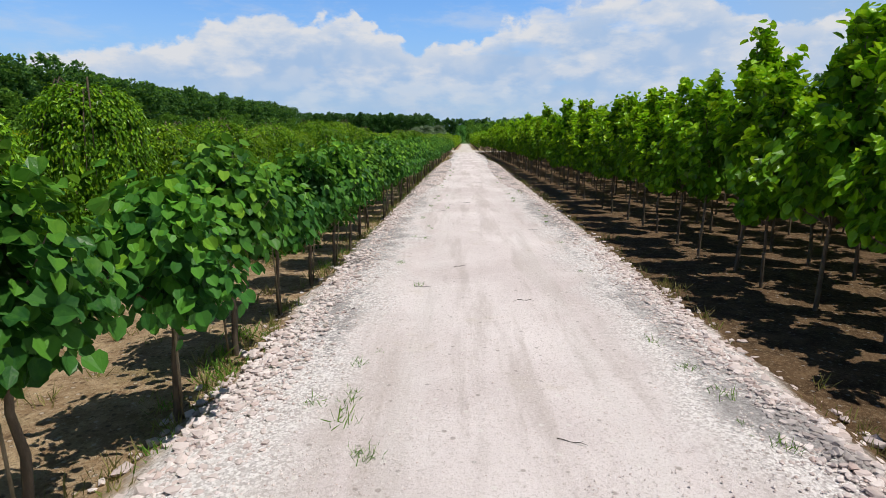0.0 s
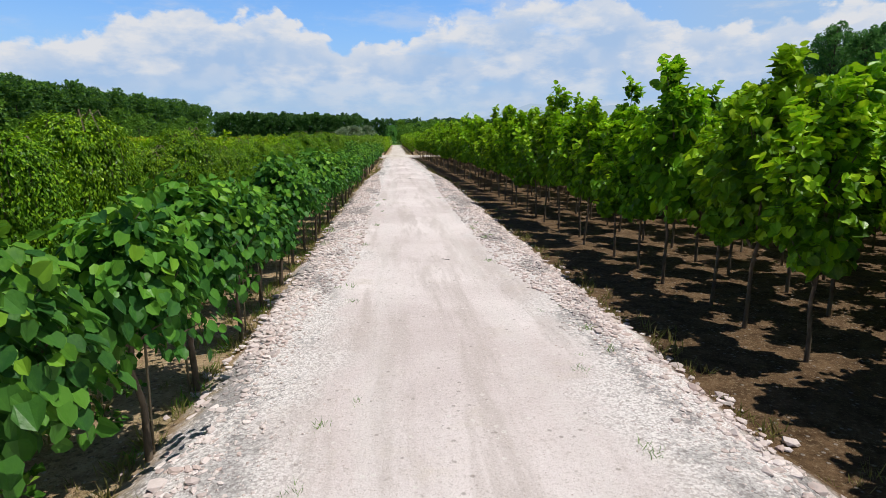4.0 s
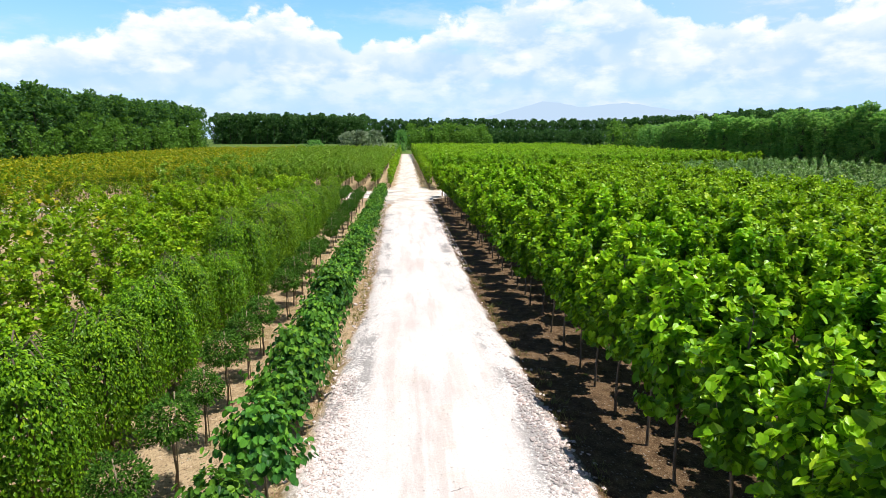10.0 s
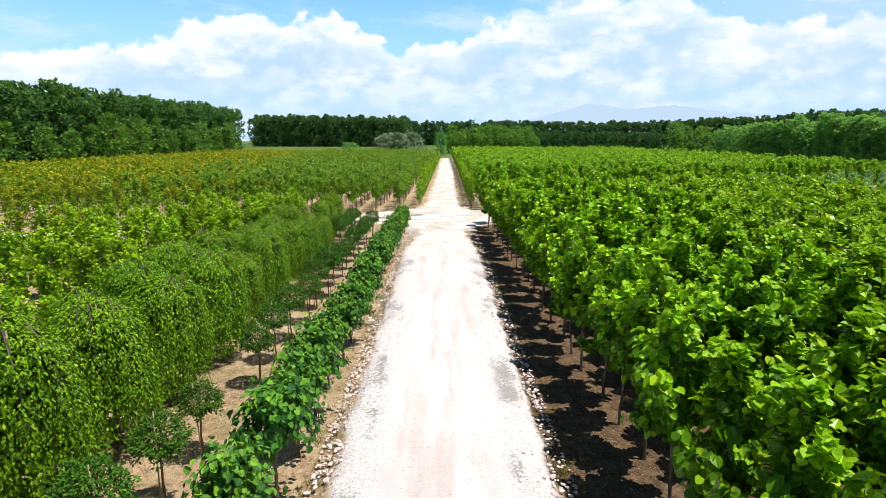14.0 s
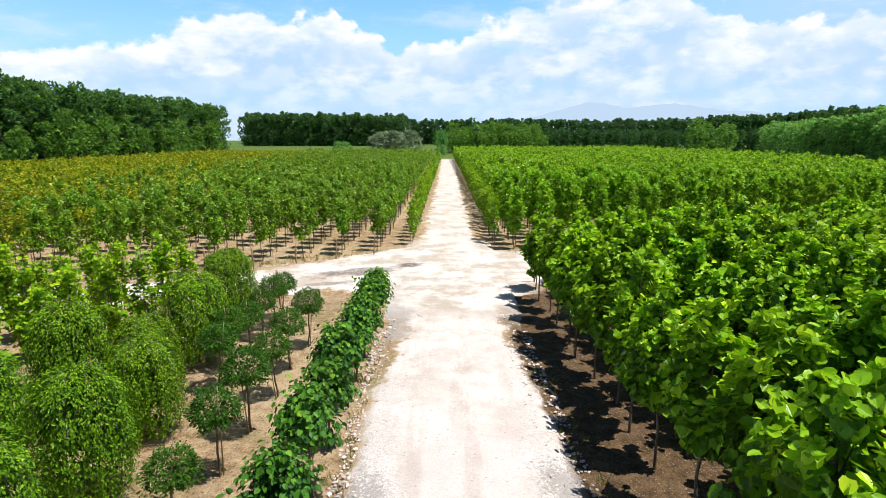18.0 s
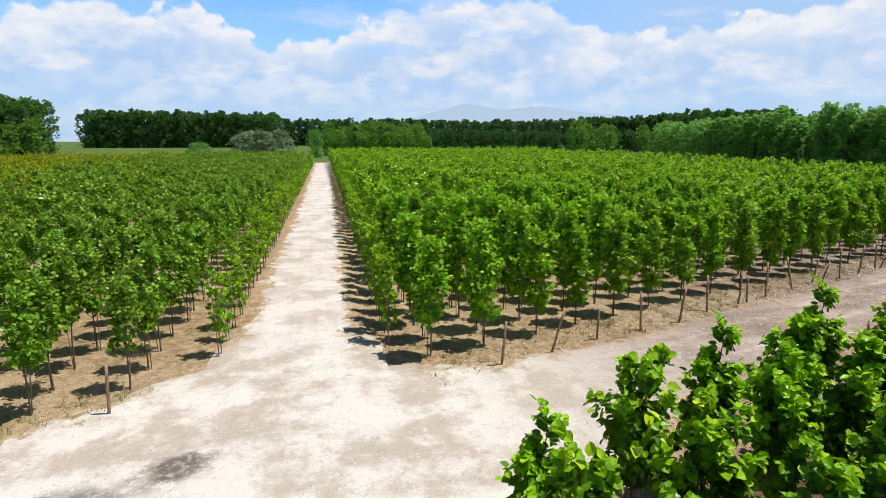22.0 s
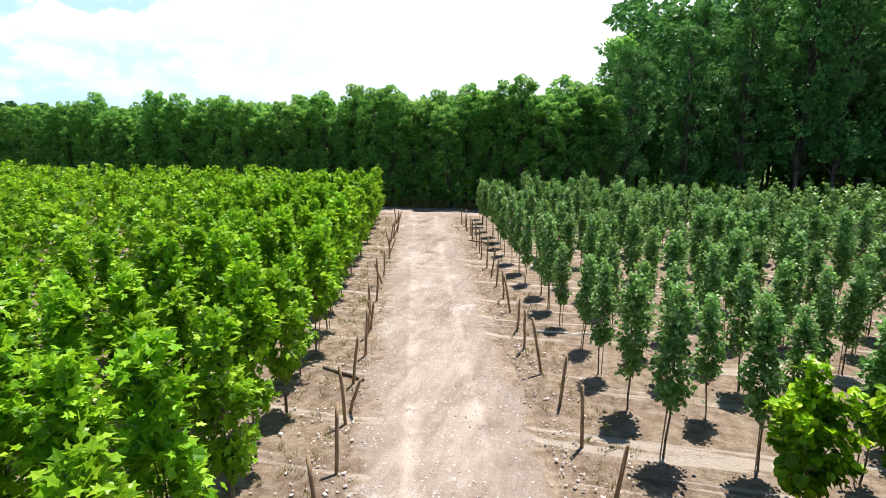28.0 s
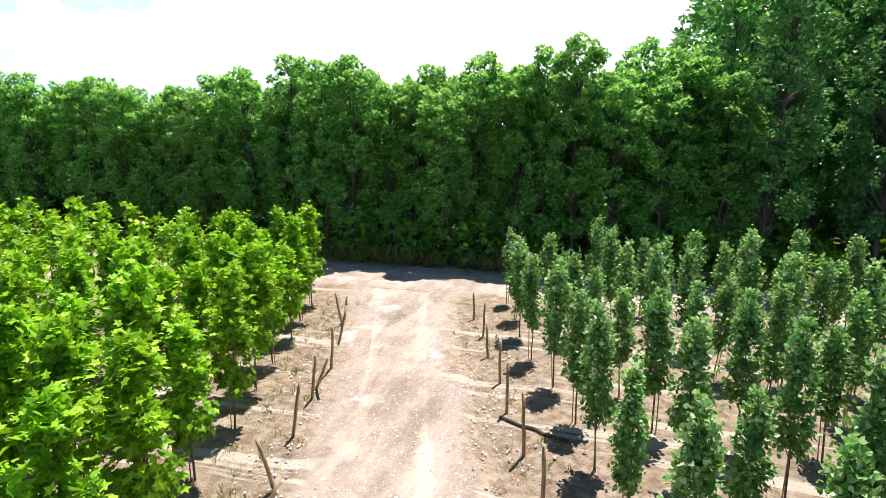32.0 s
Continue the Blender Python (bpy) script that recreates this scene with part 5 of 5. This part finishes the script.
YOUNG_NEAR.plant(0, pose(1.5, 290.0, SOIL, 0, 0, 70) @ Matrix.Diagonal((0.9, 0.9, 1.9, 1)))

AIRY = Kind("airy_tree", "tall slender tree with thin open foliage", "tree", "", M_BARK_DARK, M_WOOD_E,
            [lambda: wood_tree(rng_of(1095), 15.2, 2.0, 2.3, 2600, 0.26, 0.14, WIDE, 60)], tip=M_WOOD_LIT)
AIRY.plant(0, pose(74.2, 117.6, SOIL))

# ---- posts and small things ----
def post_mesh(seed, h, r):
    g = rng_of(seed)
    v, f, caps = tube(bent(g, (0, 0, -0.15), (g.normal(0, 0.012), g.normal(0, 0.012), h), 6, 0.006), r * np.array([1.05, 1.0, 1.0, 0.97, 0.95, 0.86]), 8)
    return mesh_from("wooden_post", [(v, np.concatenate([f, *caps]), M_POST)])


POSTS = [post_mesh(i, h, 0.040) for i, h in enumerate((1.35, 1.28, 1.45, 1.18, 1.38))]
gp = rng_of(61)


def post(x, y, lean=(0, 0), tall=1.0, label="weathered wooden post at the end of a tree row", group="posts at the row ends"):
    ob = tagged(new("wooden_post", POSTS[int(gp.integers(0, 5))]), label, "post", group)
    ob.matrix_basis = pose(x, y, SOIL, lean[0], lean[1], gp.uniform(0, 360)) @ Matrix.Diagonal((1, 1, tall, 1))


for k in range(1, 29):
    x = 5.5 + 1.85 * k
    if k != 21:
        post(x + gp.normal(0, 0.05), east_north(x) - 1.65 + gp.normal(0, 0.08), gp.normal(0, 4.5 if k < 8 else 9.0, 2), gp.uniform(0.9, 1.1))
    if k % 3 == 1 and k > 4:
        post(x + 0.5, east_north(x) - 1.5, gp.normal(0, 14, 2), 0.8, "leaning weathered wooden post beside the track")
for k in range(27):
    x = 14.6 + 1.72 * k
    post(x + gp.normal(0, 0.05), east_south(x) + 1.25 + gp.normal(0, 0.08), gp.normal(0, 4, 2), gp.uniform(0.88, 1.1))
for k in range(11):
    x = -2.55 - 1.93 * k
    post(x - 0.1, west_north(x) - 1.35 + gp.normal(0, 0.1), gp.normal(0, 4, 2), gp.uniform(0.8, 1.0))
for x, y, t in ((-1.1, 103.5, 1.2), (-5.15, 105.5, 1.15), (5.25, 109.0, 1.3), (5.75, 109.3, 1.2), (9.3, 110.8, 1.1)):
    post(x, y, gp.normal(0, 4, 2), t)


def log_mesh(name, seed, length, r, mat):
    g = rng_of(seed)
    v, f, caps = tube(bent(g, (-length / 2, 0, 0), (length / 2, 0, 0), 7, 0.03), r * g.uniform(0.85, 1.1, 7), 8)
    return mesh_from(name, [(v, np.concatenate([f, *caps]), mat)])


for x, y, a, ln, r, mat, label in ((31.95, 124.7, 72, 1.5, 0.045, M_BARK_DARK, "dark fallen pole lying beside the track"), (51.8, 125.2, 68, 1.8, 0.05, M_BARK_DARK, "dark fallen pole lying under the silvery trees")):
    ob = tagged(new("fallen_pole", log_mesh("fallen_pole", int(x), ln, r, mat)), label, "pole")
    ob.matrix_basis = pose(x, y, SOIL + r * 0.9, 0, 0, a)
M_PIPE = plain("white_plastic", (0.72, 0.73, 0.72), 0.5)
ob = tagged(new("irrigation_pipe", log_mesh("irrigation_pipe", 5, 2.6, 0.032, M_PIPE)), "white plastic pipe lying on the soil", "pipe")
ob.matrix_basis = pose(36.9, 118.9, SOIL + 0.05, 0, 0, -82)

# a blue barrel by a dark bench in the far western aisle
M_BLUE, M_DARKBOARD = plain("blue_plastic", (0.02, 0.10, 0.42), 0.4), plain("dark_boards", (0.05, 0.04, 0.035), 0.8)


def barrel(x, y):
    root = tagged(new("barrel"), "blue plastic barrel standing among young trees", "barrel")
    prof = ((0.0, 0.26), (0.06, 0.29), (0.28, 0.30), (0.31, 0.315), (0.34, 0.30), (0.58, 0.30), (0.61, 0.315), (0.64, 0.30), (0.86, 0.29), (0.92, 0.25))
    v, f, caps = tube([(0, 0, z) for z, r in prof], [r for z, r in prof], 18)
    part("body", mesh_from("barrel_body", [(v, np.concatenate([f, *caps]), M_BLUE)]), root)
    for i in (-1, 1):
        v, f, caps = tube([(i * 0.13, 0, 0.90), (i * 0.13, 0, 0.945)], (0.045, 0.045), 10)
        part("bung", mesh_from("barrel_bung", [(v, np.concatenate([f, *caps]), M_BLUE)]), root)
    root.matrix_basis = pose(x, y, SOIL)


def board(size, at, name, root, mat):
    sx, sy, sz = (d / 2 for d in size)
    bm = bmesh.new()
    bmesh.ops.create_cube(bm, size=1.0, matrix=Matrix.Translation(at) @ Matrix.Diagonal((*size, 1)))
    bmesh.ops.bevel(bm, geom=list(bm.edges), offset=0.008, segments=1, affect="EDGES")
    me = bpy.data.meshes.new(name)
    bm.to_mesh(me), bm.free()
    me.materials.append(mat)
    return part(name, me, root)


def bench(x, y):
    root = tagged(new("work_bench"), "dark wooden work bench between the young trees", "bench")
    for i in range(3):
        board((1.5, 0.2, 0.04), (0, (i - 1) * 0.22, 0.74), "board", root, M_DARKBOARD)
    for i in (-1, 1):
        for j in (-1, 1):
            board((0.07, 0.07, 0.72), (i * 0.66, j * 0.25, 0.36), "leg", root, M_DARKBOARD)
    root.matrix_basis = pose(x, y, SOIL, 0, 0, 15)


barrel(-24.0, 105.0)
bench(-22.6, 100.8)

# fallen twigs on the road
gt = rng_of(77)
TWIGS = []
for i in range(4):
    limbs = [(bent(gt, (-0.2, 0, 0.006), (0.2, 0.03, 0.010), 5, 0.012), np.linspace(0.007, 0.004, 5)), (bent(gt, (0.0, 0.0, 0.008), (0.12, 0.09, 0.012), 3, 0.01), np.linspace(0.005, 0.002, 3))]
    TWIGS.append(mesh_from("twig", [(*tubes(limbs, 5), M_BARK_DARK)]))
for x, y in ((1.02, 8.0), (0.92, 4.05), (-0.55, 8.7), (0.05, 10.2), (-0.2, 19.9), (-0.5, 18.4), (0.35, 20.7), (1.2, 30.4), (2.0, 14.5), (1.7, 54.0), (1.4, 56.5), (1.5, 70.0), (0.3, 104.0), (2.6, 102.5)):
    ob = tagged(new("twig", TWIGS[int(gt.integers(0, 4))]), "dry fallen twig lying on the white road", "twig", "twigs on the road")
    ob.matrix_basis = pose(x, y, road_z(y) + 0.004, 0, 0, gt.uniform(-45, 30)) @ Matrix.Diagonal((0.62, 0.62, 0.62, 1))

# low weeds and grass tufts on the verges
gw = rng_of(88)
tufts = []


def sow(n, place, lo=0.05, hi=0.16):
    for _ in range(n):
        x, y = place()
        tufts.append((x, y, gw.uniform(lo, hi)))


sow(900, lambda: ((lambda y: (road_mid(y) - road_half(y) * 1.1 - abs(gw.normal(0, 0.35)), y))(gw.uniform(0, 100))))
sow(500, lambda: ((lambda y: (road_mid(y) + road_half(y) * 1.1 + abs(gw.normal(0, 0.3)), y))(gw.uniform(0, 100))))
sow(420, lambda: ((lambda y: (left_row(y, 1) + gw.normal(0, 0.7), y))(gw.uniform(-2, 46))), 0.06, 0.2)
sow(400, lambda: ((lambda x: (x, east_south(x) + 0.9 + gw.normal(0, 0.5)))(gw.uniform(8, 60))))
sow(600, lambda: ((lambda x: (x, east_north(x) - 0.8 + gw.normal(0, 0.6)))(gw.uniform(5, 60))))
sow(400, lambda: ((lambda x: (x, west_north(x) - 0.5 + gw.normal(0, 0.5)))(gw.uniform(-22, -2))))
sow(1500, lambda: (67.0 + abs(gw.normal(0, 0.9)), gw.uniform(96, 190)), 0.2, 0.7)
sprigs = [(-0.97, 4.4, 0.07), (-1.0, 4.7, 0.05), (-1.05, 5.6, 0.05), (2.55, 5.0, 0.06), (2.45, 5.6, 0.05), (2.35, 6.4, 0.05), (2.6, 4.1, 0.05), (-2.5, 5.9, 0.10), (-2.2, 6.4, 0.09), (-2.35, 4.0, 0.08)]
sprigs += [(road_mid(y) + gw.choice((-1.4, 1.8)) + gw.normal(0, 0.22), y, gw.uniform(0.025, 0.055)) for y in gw.uniform(2, 45, 60)]
sprigs += [(-2.45 + gw.normal(0, 0.3), y, gw.uniform(0.05, 0.11)) for y in gw.uniform(2, 60, 160)]
S = np.repeat(np.array(sprigs), 26, axis=0)
at = np.stack([S[:, 0] + gw.normal(0, 1, len(S)) * S[:, 2] * 0.9, S[:, 1] + gw.normal(0, 1, len(S)) * S[:, 2] * 1.4, np.where(S[:, 0] > -1.9, -0.03, SOIL + 0.01)], -1)
v, f = leaves(gw, at, np.stack([gw.normal(0, 0.7, len(S)), gw.normal(0, 0.7, len(S)), np.ones(len(S))], -1), gw.normal(0, 1, (len(S), 3)), S[:, 2] * 1.9, GRASS)
tagged(new("sprigs", mesh_from("sprigs", [(v, f, M_SPRIG)])), "small green sprigs sprouting in the road gravel", "weeds", "", "stuff")
T = np.array(tufts)
nb = 11
P = np.repeat(T, nb, axis=0)
onroad = (P[:, 0] > -1.3) & (P[:, 0] < 3.0) & (P[:, 1] < 60)
at = np.stack([P[:, 0] + gw.normal(0, 0.05, len(P)), P[:, 1] + gw.normal(0, 0.05, len(P)), np.where(onroad & (P[:, 1] < 108), -0.03, SOIL - 0.01)], -1)
ax = np.stack([gw.normal(0, 0.55, len(P)), gw.normal(0, 0.55, len(P)), np.ones(len(P))], -1)
v, f = leaves(gw, at, ax, gw.normal(0, 1, (len(P), 3)), P[:, 2] * 1.5, GRASS)
tagged(new("weeds", mesh_from("weeds", [(v, f, M_WEED)])), "low weeds and dry grass tufts along the verges", "weeds", "", "stuff")

# far mountains; a glowing blue stands in for the haze
k = Nodes("glowing_haze_mountain")
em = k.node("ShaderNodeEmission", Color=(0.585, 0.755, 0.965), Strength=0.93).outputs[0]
M_HAZE_GLOW = k.done(em)
az = np.radians(np.linspace(3, 36, 60))
hm = np.interp(np.degrees(az), (3, 8, 14.5, 18, 22, 26, 29, 33, 36), (40, 110, 235, 190, 214, 165, 150, 80, 20)) + np.array([9 * noise.noise((a * 60, 0, 0)) + 5 * noise.noise((a * 170, 3, 0)) for a in az])
R = 3800.0
lowp = np.stack([np.sin(az) * R, np.cos(az) * R, az * 0 - 20], -1)
backp = np.stack([np.sin(az) * (R + 600), np.cos(az) * (R + 600), az * 0 - 20], -1)
crest = np.stack([np.sin(az) * (R + 250), np.cos(az) * (R + 250), hm + 6], -1)
n = len(az)
i = np.arange(n - 1)
f = np.concatenate([np.stack([i, i + 1, n + i + 1, n + i], -1), np.stack([n + i, n + i + 1, 2 * n + i + 1, 2 * n + i], -1)])
tagged(new("backdrop_mountains", mesh_from("backdrop_mountains", [(np.concatenate([lowp, crest, backp]), f, M_HAZE_GLOW)])), "faint far mountains, blue haze painted as a glowing colour", "mountains", "", "structure")

# ---- rubble on the shoulders of the road ----
gs = rng_of(99)


def stone_shape(seed):
    g = rng_of(seed)
    bm = bmesh.new()
    bmesh.ops.create_icosphere(bm, subdivisions=1, radius=0.5)
    v = np.array([p.co[:] for p in bm.verts]) * g.uniform(0.5, 1.3, (len(bm.verts), 1)) * np.array([1.15, 0.9, 0.5])
    f = np.array([[p.index for p in q.verts] for q in bm.faces])
    bm.free()
    return v, f


SHAPES = [stone_shape(1000 + i) for i in range(8)]


def stone_spot(y):
    side = gs.choice((-1, 1))
    half = road_half(y)
    o = min(1.22 + 0.35 * (y > 62 and side < 0), max(0.66, gs.normal(0.97 + 0.15 * (y > 62 and side < 0), 0.10)))
    size = min(0.20, 0.026 + abs(gs.normal(0, 0.046)) * (0.25 + 2.1 * (o - 0.6)))
    z = np.interp(min(o, 1.28), OFFS[10:], HIGH[10:]) * (1.0 - 0.55 * min(1.0, max(0.0, (y - 85) / 20.0))) + road_z(y)
    return road_mid(y) + side * o * half, y, max(z, SOIL) + size * 0.12, size


road = bpy.data.objects["road_main"]
STONES = [mesh_from("stone", [(v, f, M_STONE)], True) for v, f in SHAPES]
for n in range(300):
    x, y, z, size = stone_spot(gs.uniform(3.0, 12.0))
    ob = part("stone", STONES[n % 8], road)
    size = max(size, 0.07)
    ob.matrix_basis = pose(x, y, z, gs.uniform(-25, 25), gs.uniform(-25, 25), gs.uniform(0, 360)) @ Matrix.Diagonal((size, size, size, 1))
groups = [[] for _ in SHAPES]
for n in range(17000):
    y = 0.5 + 59.5 * gs.uniform() ** 1.3 if n < 15200 else gs.uniform(60.0, 108.0)
    groups[n % 8].append((*stone_spot(y), gs.uniform(0, 6.28)))
parts = []
for (v, f), q in zip(SHAPES, groups):
    q = np.array(q)
    ca, sa = np.cos(q[:, 4:5]), np.sin(q[:, 4:5])
    vv = np.stack([(v[None, :, 0] * ca - v[None, :, 1] * sa) * q[:, 3:4] + q[:, 0:1], (v[None, :, 0] * sa + v[None, :, 1] * ca) * q[:, 3:4] + q[:, 1:2], v[None, :, 2] * q[:, 3:4] + q[:, 2:3]], -1)
    parts.append((vv.reshape(-1, 3), (f[None] + (np.arange(len(q)) * len(v))[:, None, None]).reshape(-1, 3), M_STONE))
tagged(part("rubble", mesh_from("rubble", parts, True), road, "pinkish white limestone rubble"), kind="stuff")

def scatter(q):
    """Stones of the eight shapes at rows of (x, y, z, size, turn)."""
    out = []
    for i, (v, f) in enumerate(SHAPES):
        p = np.array(q[i::8])
        ca, sa = np.cos(p[:, 4:5]), np.sin(p[:, 4:5])
        vv = np.stack([(v[None, :, 0] * ca - v[None, :, 1] * sa) * p[:, 3:4] + p[:, 0:1], (v[None, :, 0] * sa + v[None, :, 1] * ca) * p[:, 3:4] + p[:, 1:2], v[None, :, 2] * p[:, 3:4] + p[:, 2:3]], -1)
        out.append((vv.reshape(-1, 3), (f[None] + (np.arange(len(p)) * len(v))[:, None, None]).reshape(-1, 3), M_STONE))
    return out


bank = []
for n in range(11000):                             # broad banks of clean rubble on both shoulders
    y = gs.uniform(25.0, 62.0) if n < 9500 else gs.uniform(74.0, 103.0)
    side = gs.choice((-1, 1))
    full = float(np.interp(y, (24, 30, 50, 64), (0.3, 1.0, 1.0, 0.35)))
    o = 1.05 - gs.uniform() ** 1.4 * 0.46 * full
    size = min(0.17, 0.05 + abs(gs.normal(0, 0.035)))
    z = np.interp(o, OFFS[10:], HIGH[10:]) * (1.0 - 0.55 * min(1.0, max(0.0, (y - 85) / 20.0))) + road_z(y)
    bank.append((road_mid(y) + side * o * road_half(y) * (1.0 if y < 70 else 1.2), y, max(z if y < 70 else z - 0.10, SOIL) + size * 0.10, size, gs.uniform(0, 6.28)))
tagged(part("rubble_bank", mesh_from("rubble_bank", scatter(bank), True), road, "banks of clean pinkish limestone rubble"), kind="stuff")

clods = [[] for _ in SHAPES]
for n in range(5200):
    x = gs.uniform(4.0, 60.0) if n < 3600 else gs.uniform(-24.0, -2.0)
    if n < 3600:
        mid = 112.7 + 0.342 * (x - 5.0)
        y = mid + gs.choice((-1, 1)) * abs(gs.normal(2.3, 0.8))
    else:
        y = (west_north(x) - 1.9 if gs.uniform() < 0.6 else 106.2 + 0.3 * min(0, x + 3)) + gs.normal(0, 0.5)
    clods[n % 8].append((x, y, SOIL + 0.05, min(0.16, 0.03 + abs(gs.normal(0, 0.03))), gs.uniform(0, 6.28)))
parts = []
for (v, f), q in zip(SHAPES, clods):
    q = np.array(q)
    ca, sa = np.cos(q[:, 4:5]), np.sin(q[:, 4:5])
    vv = np.stack([(v[None, :, 0] * ca - v[None, :, 1] * sa) * q[:, 3:4] + q[:, 0:1], (v[None, :, 0] * sa + v[None, :, 1] * ca) * q[:, 3:4] + q[:, 1:2], v[None, :, 2] * q[:, 3:4] + q[:, 2:3]], -1)
    parts.append((vv.reshape(-1, 3), (f[None] + (np.arange(len(q)) * len(v))[:, None, None]).reshape(-1, 3), M_STONE))
tagged(part("rubble", mesh_from("track_rubble", parts, True), bpy.data.objects["road_east"], "loose pale stones beside the tracks"), kind="stuff")

# ---- loose pebbles on the packed lanes and chips on the tracks ----
OCTA = (np.array([(0.5, 0, 0), (-0.5, 0.1, 0), (0, 0.45, 0), (0.05, -0.45, 0), (0, 0, 0.3), (0, 0, -0.2)]), np.array([(0, 2, 4), (2, 1, 4), (1, 3, 4), (3, 0, 4), (2, 0, 5), (1, 2, 5), (3, 1, 5), (0, 3, 5)]))


def strew(name, parent, label, q):
    v, f = OCTA
    q = np.array(q)
    ca, sa = np.cos(q[:, 4:5]), np.sin(q[:, 4:5])
    vv = np.stack([(v[None, :, 0] * ca - v[None, :, 1] * sa) * q[:, 3:4] + q[:, 0:1], (v[None, :, 0] * sa + v[None, :, 1] * ca) * q[:, 3:4] + q[:, 1:2], v[None, :, 2] * q[:, 3:4] + q[:, 2:3]], -1)
    tagged(part(name, mesh_from(name, [(vv.reshape(-1, 3), (f[None] + (np.arange(len(q)) * len(v))[:, None, None]).reshape(-1, 3), M_STONE)], True), parent, label), kind="stuff")


q = []
for n in range(26000):
    y = 1.0 + 46.0 * gs.uniform() ** 1.6
    o = gs.uniform(-1, 1)
    o = math.copysign(abs(o) ** 0.62, o)
    q.append((road_mid(y) + o * road_half(y), y, float(np.interp(abs(o), OFFS[10:], HIGH[10:])) + road_z(y) + 0.004, 0.009 + abs(gs.normal(0, 0.012)) * (0.5 + 2.6 * max(0.0, abs(o) - 0.42)), gs.uniform(0, 6.28)))
strew("pebbles", road, "loose pale pebbles", q)
q = []
for n in range(7000):
    x = gs.uniform(5.0, 62.0)
    y = 112.7 + 0.342 * (x - 5.0) + gs.normal(0, 1.7)
    q.append((x, y, -0.232 - 0.05 * max(0.0, abs(y - 112.7 - 0.342 * (x - 5.0)) - 1.8), 0.03 + abs(gs.normal(0, 0.03)), gs.uniform(0, 6.28)))
strew("pebbles", bpy.data.objects["road_east"], "loose pale stones on the track", q)
